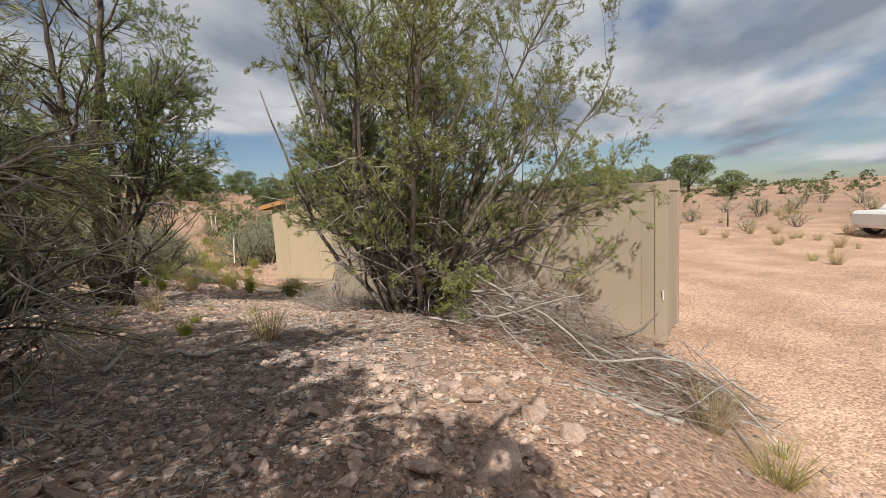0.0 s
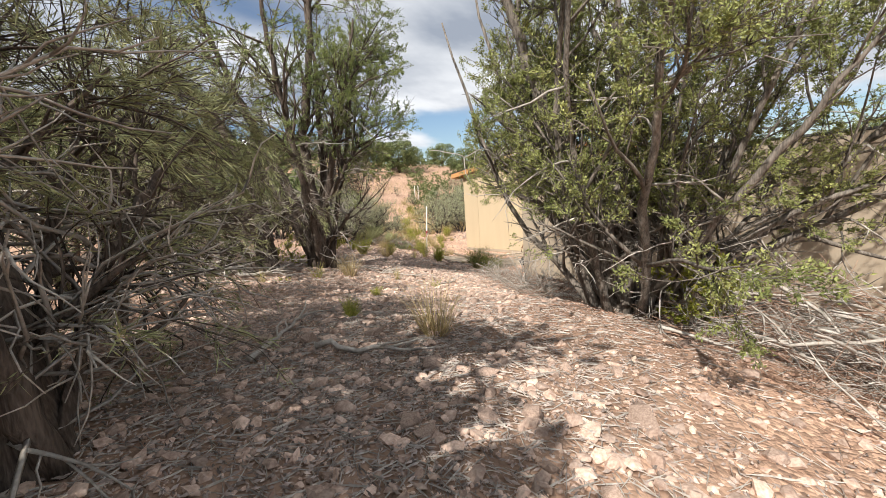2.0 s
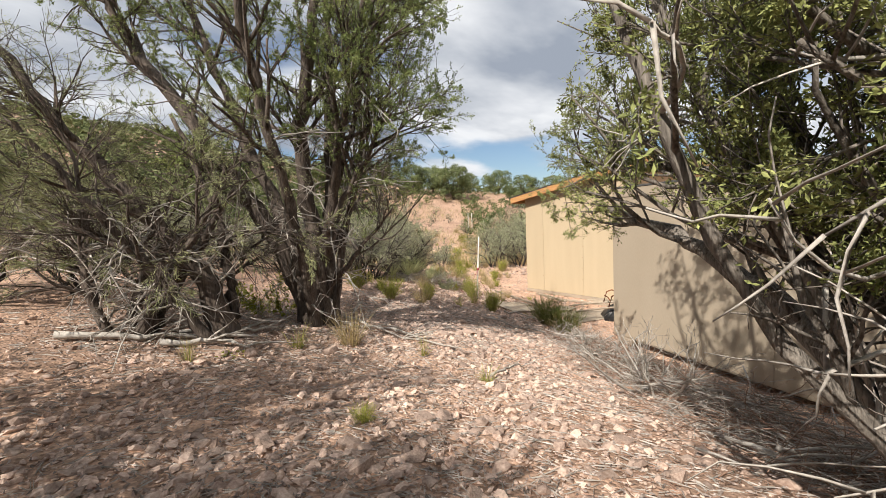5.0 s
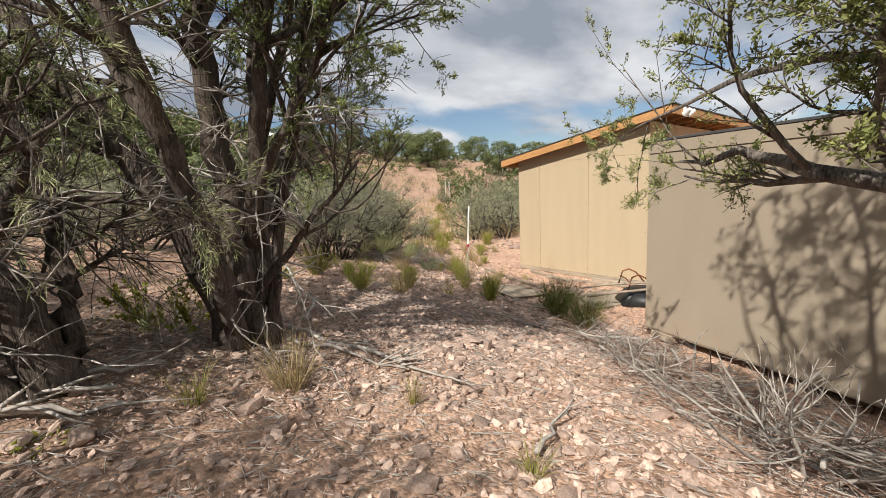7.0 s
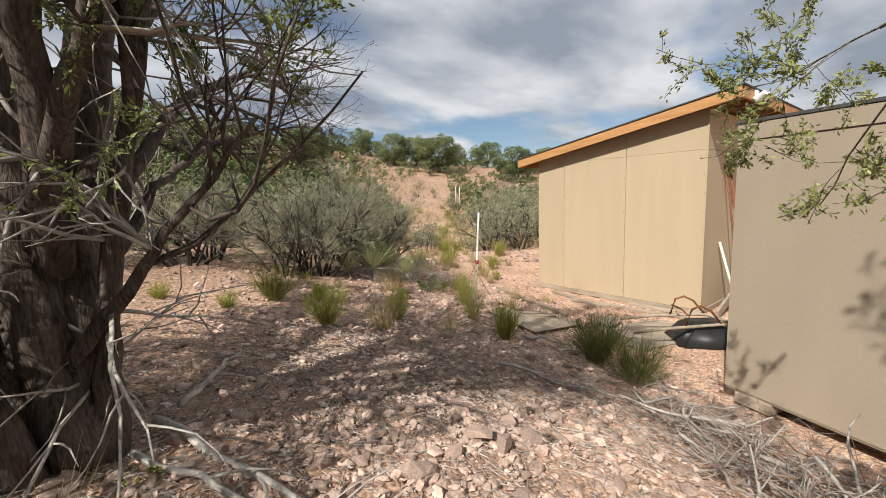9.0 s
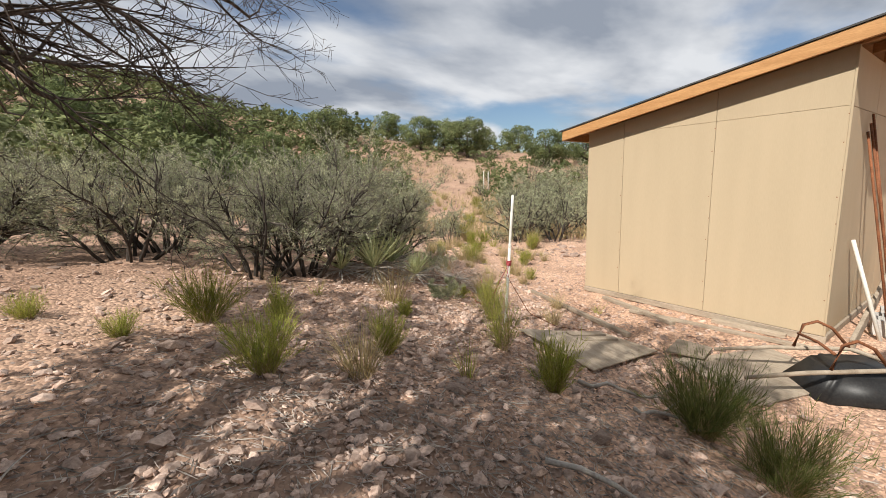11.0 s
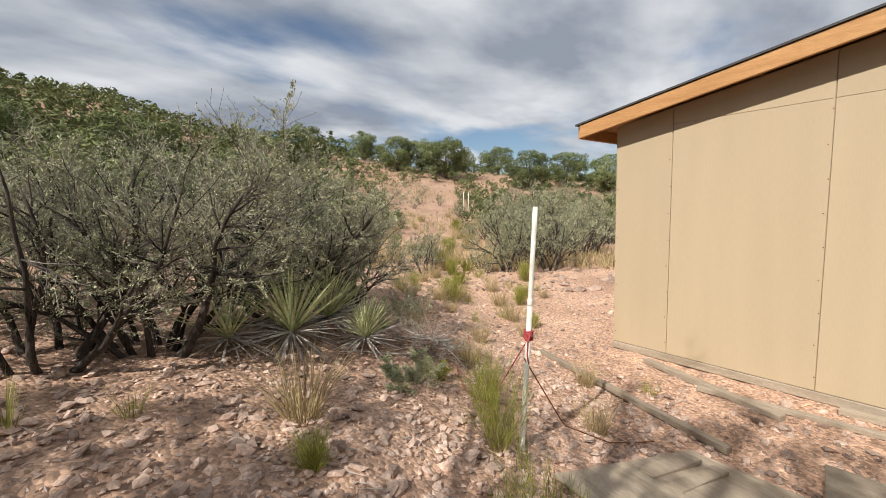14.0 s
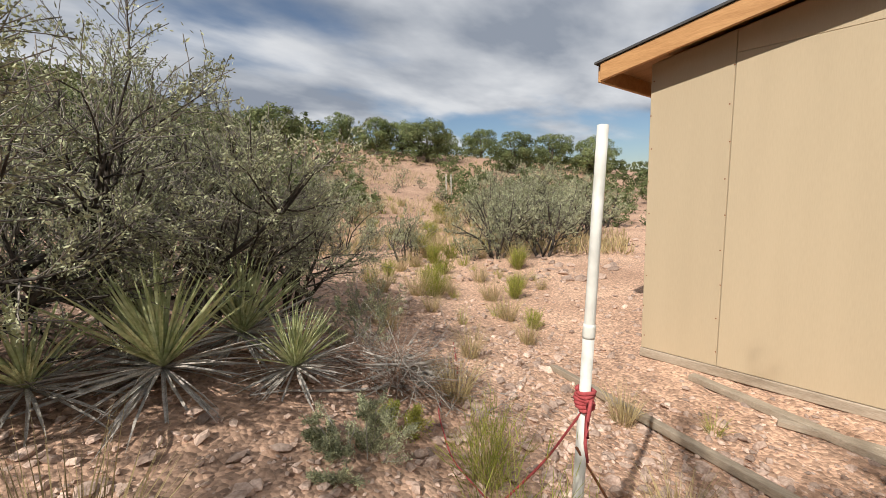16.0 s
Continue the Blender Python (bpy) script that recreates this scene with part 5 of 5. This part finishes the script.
for s in (-1, 1):
    w = Wood()
    w.tube([(0.62, s * 0.16, 0.12), (0.1, s * 0.22, 0.30), (-0.5, s * 0.27, 0.26), (-0.95, s * 0.30, 0.20)], [0.02, 0.02, 0.02, 0.017], 8)
    w.make("handle", OLDWOOD, wb)
    w = Wood()
    w.tube([(-0.32, s * 0.25, 0.29), (-0.26, s * 0.25, 0.50), (-0.16, s * 0.24, 0.54), (-0.04, s * 0.24, 0.48), (0.10, s * 0.22, 0.30)], [0.014] * 5, 6)
    w.make("leg", RUST, wb, "bent rusty steel leg")
w = Wood()
w.tube([(-0.30, -0.24, 0.42), (-0.28, 0, 0.43), (-0.30, 0.24, 0.42)], [0.012] * 3, 6)
w.make("brace", RUST, wb)
bm = bmesh.new()
bmesh.ops.create_cone(bm, cap_ends=True, segments=24, radius1=0.19, radius2=0.19, depth=0.085, matrix=Matrix.Translation((0.68, 0, 0.19)) @ Matrix.Rotation(radians(90), 4, "X"))
bmesh.ops.bevel(bm, geom=[e for e in bm.edges if e.calc_face_angle(0) > 1], offset=0.025, segments=3, affect="EDGES")
wheel = part("wheel", bm, DARK, wb)
bm = bmesh.new()
bmesh.ops.create_cone(bm, cap_ends=True, segments=16, radius1=0.09, radius2=0.09, depth=0.095, matrix=Matrix.Translation((0.68, 0, 0.19)) @ Matrix.Rotation(radians(90), 4, "X"))
part("rim", bm, RUST, wheel)


def cinder(x, y, z, turn, label):
    ob = empty("concrete_block", pose(x, y, z, 0, 0, turn), label, "concrete block", "blocks by the shed")
    bm = bmesh.new()
    for a, b, c, d in ((-0.2, -0.1, 0.2, -0.07), (-0.2, 0.07, 0.2, 0.1), (-0.2, -0.07, -0.165, 0.07), (0.165, -0.07, 0.2, 0.07), (-0.018, -0.07, 0.018, 0.07)):
        box_bm(a, b, 0, c, d, 0.19, 0, bm)
    part("block", bm, CONCRETE, ob)
    return ob


cinder(0.95, -0.32, hz(0.95, -0.32), 10, "pale hollow concrete block by the shed front")
cinder(1.45, -0.42, hz(1.45, -0.42), 100, "pale hollow concrete block by the shed front")
lean_to = empty("leaning_board", pose(0.05, -0.22, hz(0, -0.2)), "weathered board propped against the shed front", "board")
bm = box_bm(0, -0.02, 0, 2.1, 0.02, 0.13, 0.005)
bmesh.ops.rotate(bm, verts=bm.verts, cent=(0, 0, 0), matrix=Matrix.Rotation(radians(-17), 3, "Y"))
part("board", bm, OLDWOOD, lean_to)
for k, (x0, x1, top) in enumerate(((0.62, 0.70, 2.3), (0.82, 0.86, 2.5), (0.95, 0.80, 2.4))):
    rod = empty("steel_rod", pose(x0, -0.42, hz(x0, -0.42)), "rusty steel rod leaning on the shed front", "rod", "leaning rods")
    w = Wood()
    w.tube([(0, 0, 0), ((x1 - x0) * 0.5, 0.2, top * 0.5), (x1 - x0, 0.40, top)], [0.013] * 3, 7)
    w.make("rod", RUST, rod)
pipe = empty("pipe", pose(0.55, -0.36, hz(0.55, -0.36)), "white plastic pipe leaning on the shed front", "pipe")
w = Wood()
w.tube([(0, 0, 0), (0.03, 0.15, 0.5), (0.06, 0.33, 1.1)], [0.02] * 3, 10)
w.make("pipe_body", PVC, pipe)

# ---- far things ----
def far_house(at, size, turn, roofmat, label):
    ob = empty("house", pose(at[0], at[1], hz(*at), 0, 0, turn), label, "house")
    a, b, h = size
    part("wall", box_bm(-a / 2, -b / 2, -1.5, a / 2, b / 2, h, 0.02), WHITE, ob)
    bm = bmesh.new()
    prism_y(bm, -a / 2 - 0.6, a / 2 + 0.6, -b / 2 - 0.6, b / 2 + 0.6, h, h + 0.25, h + 0.25)
    for v in bm.verts:
        if v.co.z > h + 0.1:
            v.co.x *= 0.75
            v.co.y *= 0.3
            v.co.z += 0.6
    part("roof", bm, roofmat, ob)
    for k in range(4):
        x = -a / 2 + a * (k + 0.5) / 4
        win = part("window", box_bm(x - 0.6, -b / 2 - 0.06, 0.9, x + 0.6, -b / 2 - 0.002, 2.0, 0.01), WHITE, ob)
        part("pane", box_bm(x - 0.5, -b / 2 - 0.075, 1.0, x + 0.5, -b / 2 - 0.062, 1.9, 0.0), DARK, win)
    return ob


SAGE_ROOF = material("pale_roof", (0.42, 0.46, 0.42), (0.52, 0.55, 0.50), scale=0.6, fine=5, rough=0.6, bump=0.1)
far_house((30.5, 68.0), (7, 4, 2.3), -35, SAGE_ROOF, "low white house with a pale roof on the hill")
far_house((19.0, 74.0), (5, 3, 1.6), -15, WHITE, "low white trailer house on the hill")

for x, y in ((16.5, -15.2), (22.0, -19.0), (9.5, -24.0), (13.5, -11.5)):
    p = empty("fence_post", pose(x, y, hz(x, y)), "dark weathered fence post beyond the yard", "fence post", "far fence posts")
    w = Wood()
    w.tube([(0, 0, -0.2), (0.01, 0, 0.5), (0, 0.02, 1.0)], [0.05, 0.045, 0.04], 7)
    w.make("post", BARK, p)

# parked vehicle, mostly out of sight
car = empty("van", pose(10.3, -20.6, hz(10.3, -20.6), 0, 0, 100), "white van parked at the yard's edge", "van")
bm = box_bm(-2.4, -0.95, 0.35, 2.4, 0.95, 1.05, 0.12)
part("body", bm, WHITE, car)
bm = bmesh.new()
prism_y(bm, -2.35, 1.4, -0.9, 0.9, 1.04, 2.0, 2.0)
for v in bm.verts:
    if v.co.z > 1.5:
        v.co.y *= 0.86
        if v.co.x > 0:
            v.co.x -= 0.8
bmesh.ops.bevel(bm, geom=bm.edges[:], offset=0.06, segments=2, affect="EDGES")
part("cabin", bm, WHITE, car)
part("windscreen", box_bm(-1.9, -0.93, 1.25, 0.5, -0.88, 1.75, 0.02), DARK, car)
for sx in (-1.5, 1.5):
    for sy in (-0.9, 0.9):
        bm = bmesh.new()
        bmesh.ops.create_cone(bm, cap_ends=True, segments=20, radius1=0.34, radius2=0.34, depth=0.22, matrix=Matrix.Translation((sx, sy, 0.34)) @ Matrix.Rotation(radians(90), 4, "X"))
        wh = part("wheel", bm, DARK, car)
        bm = bmesh.new()
        bmesh.ops.create_cone(bm, cap_ends=True, segments=16, radius1=0.2, radius2=0.2, depth=0.235, matrix=Matrix.Translation((sx, sy, 0.34)) @ Matrix.Rotation(radians(90), 4, "X"))
        part("rim", bm, PVC, wh)
rng = np.random.default_rng(9)
for k in range(26):
    x, y = rng.uniform(6, 30), rng.uniform(-30, -10)
    if math.hypot(x - 10.3, y + 20.6) > 3 and math.hypot(x + 11, y + 7) > 24:
        again(mid_shrubs[k % 3], (x, y), rng.uniform(0.5, 0.9), rng.uniform(0, 360))

# ---- stones and litter ----
ICO_V = []
ph = (1 + 5 ** 0.5) / 2
for a, b in ((1, ph), (-1, ph), (1, -ph), (-1, -ph)):
    ICO_V += [(0, a, b), (a, b, 0), (b, 0, a)]
ICO_V = unit(np.array(ICO_V))
bm = bmesh.new()
for v in ICO_V:
    bm.verts.new(v)
bmesh.ops.convex_hull(bm, input=bm.verts[:])
bm.verts.index_update()
ICO_F = np.array([[v.index for v in f.verts] for f in bm.faces])
bm.free()


def stone_verts(rng, n, sizes):
    """Angular stones: jittered hulls, flattened and turned."""
    v = ICO_V[None] * (1 + rng.uniform(-0.38, 0.30, (n, 12, 1)))
    v = v * np.stack([rng.uniform(0.7, 1.25, n), rng.uniform(0.5, 1.0, n), rng.uniform(0.3, 0.7, n)], 1)[:, None]
    a = rng.uniform(0, 2 * np.pi, n)
    c, s = np.cos(a)[:, None], np.sin(a)[:, None]
    x, y = v[..., 0] * c - v[..., 1] * s, v[..., 0] * s + v[..., 1] * c
    tilt = rng.normal(size=(n, 1)) * 0.25
    return np.stack([x, y, v[..., 2] + tilt * x], -1) * sizes[:, None, None]


def in_yard(x, y):
    return (y < -8.4 + 0.25 * (x + 5)) | ((x > -2.6 + 0.33 * (y + 1)) & (y < -1))


OCT_V = np.array([(1, 0, 0), (-1, 0, 0), (0, 1, 0), (0, -1, 0), (0, 0, 1), (0, 0, -1.0)])
OCT_F = np.array([(0, 2, 4), (2, 1, 4), (1, 3, 4), (3, 0, 4), (2, 0, 5), (1, 2, 5), (3, 1, 5), (0, 3, 5)])


def chip_verts(rng, n, sizes):
    """Small angular chips of eight faces."""
    v = OCT_V[None] + rng.uniform(-0.5, 0.5, (n, 6, 3))
    v = v * np.stack([rng.uniform(0.8, 1.4, n), rng.uniform(0.6, 1.1, n), rng.uniform(0.3, 0.7, n)], 1)[:, None]
    a = rng.uniform(0, 2 * np.pi, n)
    c, s = np.cos(a)[:, None], np.sin(a)[:, None]
    return np.stack([v[..., 0] * c - v[..., 1] * s, v[..., 0] * s + v[..., 1] * c, v[..., 2]], -1) * sizes[:, None, None]


def strew(rng, x, y, size, shape, faces, name, label, per):
    v = shape(rng, len(x), size)
    v += np.stack([x, y, height(x, y) + size * 0.2], 1)[:, None]
    f = (np.arange(len(x))[:, None, None] * per + faces[None]).reshape(-1, 3)
    ob = put_mesh(name, v.reshape(-1, 3), f, STONE)
    return tagged(ob, label, "gravel", kind="stuff")


rng = np.random.default_rng(700)


def bare_patches(x, y):
    return np.sin(1.3 * x + 0.7 * y) * np.sin(1.1 * y - 0.6 * x + 2) + 0.5 * np.sin(3.1 * x) * np.sin(2.7 * y + 1)


def allowed(x, y, share):
    n = len(x)
    return (rng.random(n) < 0.7 + 0.35 * bare_patches(x, y)) & ~((x > -0.1) & (y > -0.1) & (y < 3.2)) & (~in_yard(x, y) | (rng.random(n) < share))


N = 12000
x, y = rng.uniform(-13, 2.5, N), rng.uniform(-9.5, 9, N)
k = allowed(x, y, 0.06)
x, y = x[k], y[k]
strew(rng, x, y, 0.012 + 0.040 * rng.random(len(x)) ** 2.3, stone_verts, ICO_F, "gravel", "pinkish angular gravel strewn over the soil", 12)
N = 30000
t = rng.random(N)
x, y = -11.2 + 10.0 * t + rng.normal(size=N) * 1.5, -6.4 + 10.2 * t + rng.normal(size=N) * 1.5
k = allowed(x, y, 0.03) & (np.hypot(x - TREE_B[0], y - TREE_B[1]) > 1.0 + 0.9 * rng.random(N))
x, y = x[k], y[k]
strew(rng, x, y, 0.010 + 0.036 * rng.random(len(x)) ** 3.0, stone_verts, ICO_F, "trodden_gravel", "angular pink and grey stones along the trodden way", 12)
N = 42000
t = rng.random(N)
x, y = -11.0 + 9.0 * t + rng.normal(size=N) * 1.5, -6.2 + 9.2 * t + rng.normal(size=N) * 1.5
k = allowed(x, y, 0.10)
x, y = x[k], y[k]
strew(rng, x, y, 0.006 + 0.013 * rng.random(len(x)) ** 1.5, chip_verts, OCT_F, "gravel_chips", "fine angular stone chips covering the trodden soil", 6)
# rubble further out
N = 9000
az, r = rng.uniform(-60, 125, N), 9 + 45 * rng.random(N) ** 1.5
x, y = -5 + r * np.sin(np.radians(az)), r * np.cos(np.radians(az))
ok = ~((x > -4) & (x < 9) & (y < 5) & (y > -16)) & (rng.random(N) < np.where(y < -5, 0.35, 1))
x, y = x[ok], y[ok]
size = 0.03 + 0.10 * rng.random(len(x)) ** 3
v = stone_verts(rng, len(x), size)
v += np.stack([x, y, height(x, y) + size * 0.15], 1)[:, None]
f = (np.arange(len(x))[:, None, None] * 12 + ICO_F[None]).reshape(-1, 3)
rubble = put_mesh("rubble", v.reshape(-1, 3), f, STONE)
tagged(rubble, "pale rubble scattered over the slopes", "rubble", kind="stuff")


def duff(n, mat, name, label, spots, length, width, seed):
    rng = np.random.default_rng(seed)
    P = []
    for cx, cy, s, w in spots:
        k = int(n * w)
        P.append(np.stack([cx + rng.normal(size=k) * s, cy + rng.normal(size=k) * s], 1))
    P = np.concatenate(P)
    ok = ~((P[:, 0] > -0.1) & (P[:, 1] > -0.1) & (P[:, 1] < 3.2))
    P = P[ok]
    k = len(P)
    a = rng.uniform(0, 2 * np.pi, k)
    L = length * rng.uniform(0.4, 1.5, k)
    W = width * rng.uniform(0.6, 1.4, k)
    d = np.stack([np.cos(a), np.sin(a)], 1)
    s = np.stack([-d[:, 1], d[:, 0]], 1)
    A, B = P - d * L[:, None] / 2, P + d * L[:, None] / 2
    up = rng.uniform(0.001, 0.010, k)
    pts = []
    for q, dz in ((A, up * 0.6), (P + s * W[:, None], up * 0.4), (B, up), (P - s * W[:, None], up * 0.4)):
        pts.append(np.concatenate([q, (height(q[:, 0], q[:, 1]) + dz + 0.006)[:, None]], 1))
    ridge = np.concatenate([P, (height(P[:, 0], P[:, 1]) + up + W * 1.0 + 0.006)[:, None]], 1)
    v = np.stack(pts + [ridge], 1).reshape(-1, 3)
    o = np.arange(k)[:, None] * 5
    f = np.concatenate([o + [0, 1, 4], o + [1, 2, 4], o + [2, 3, 4], o + [3, 0, 4]])
    ob = put_mesh(name, v, f, mat)
    return tagged(ob, label, "litter", kind="stuff")


SHADY = [(-9.4, -4.6, 1.0, 0.32), (-10.4, -5.6, 0.8, 0.12), (-8.3, -3.6, 1.0, 0.12), (-6.9, 0.1, 0.9, 0.10), (-8.6, 0.2, 0.9, 0.10), (-5.2, 0.4, 0.9, 0.10), (-6.4, -5.1, 0.9, 0.08), (-4.2, 0.3, 0.7, 0.06)]
duff(32000, LITTER, "leaf_litter", "grey-brown leaf litter and bark under trees", SHADY, 0.032, 0.0045, 711)
duff(11000, DEADWOOD, "twig_litter", "pale dry twigs strewn over the ground", SHADY + [(-6.5, -2.2, 1.6, 0.25), (-4.0, -1.5, 1.0, 0.2)], 0.13, 0.0022, 712)

duff(5200, DRYBROWN, "needle_litter", "reddish brown needles and twigs under the juniper", [(-7.1, -4.7, 0.8, 0.7), (-6.6, -5.9, 0.7, 0.5)], 0.07, 0.0022, 713)

# larger rocks in the rubble at the bank's edge
for k, (x, y, s) in enumerate(((-9.96, -6.83, 0.13), (-10.11, -6.55, 0.10), (-9.51, -6.78, 0.10), (-9.30, -6.55, 0.075), (-9.58, -6.14, 0.07), (-9.75, -6.95, 0.06), (-9.9, -5.8, 0.08), (-9.78, -5.0, 0.06), (-9.83, -5.81, 0.07), (-9.65, -6.19, 0.075),
                               (-6.95, -1.35, 0.045), (-8.15, -0.98, 0.07), (-8.35, -0.9, 0.06), (-6.2, -1.07, 0.05), (-5.98, -2.31, 0.05), (-6.16, -2.13, 0.04), (-5.2, 1.0, 0.05), (-4.7, 0.6, 0.045), (-4.6, 0.62, 0.04), (-9.35, -6.95, 0.11), (-9.15, -6.75, 0.08), (-9.62, -6.5, 0.09), (-9.2, -6.4, 0.06), (-9.05, -6.95, 0.07), (-9.45, -7.15, 0.08), (-9.75, -6.35, 0.06), (-8.9, -6.6, 0.07), (-10.15, -7.0, 0.09))):
    s *= 1.05
    rg = np.random.default_rng(800 + k)
    ob = put_mesh("rock", stone_verts(rg, 1, np.array([s]))[0], ICO_F, STONE)
    bm = bmesh.new()
    bm.from_mesh(ob.data)
    bmesh.ops.bevel(bm, geom=bm.edges[:], offset=s * 0.08, segments=1, affect="EDGES")
    bm.to_mesh(ob.data)
    bm.free()
    ob.location = (x, y, hz(x, y) + s * 0.2)
    tagged(ob, "angular pinkish rock on the stony bank", "rock", "rocks of the bank")

# stones that can be told apart, along the trodden stretch
rng = np.random.default_rng(720)
kinds = []
for k in range(14):
    me = bpy.data.meshes.new("stone")
    me.from_pydata([tuple(p) for p in stone_verts(rng, 1, np.array([1.0]))[0]], [], ICO_F.tolist())
    me.materials.append(STONE)
    kinds.append(me)
made = 0
while made < 300:
    t = rng.random()
    x, y = -10.5 + 7.0 * t + rng.normal() * 0.9, -5.9 + 7.6 * t + rng.normal() * 0.9
    if in_yard(x, y) or x > -1.6:
        continue
    s = 0.028 + 0.06 * rng.random() ** 2
    ob = new("stone", kinds[made % 14])
    ob.parent = ground
    ob.matrix_basis = pose(x, y, hz(x, y) + s * 0.2, 0, 0, rng.uniform(0, 360)) @ Matrix.Scale(s, 4)
    made += 1
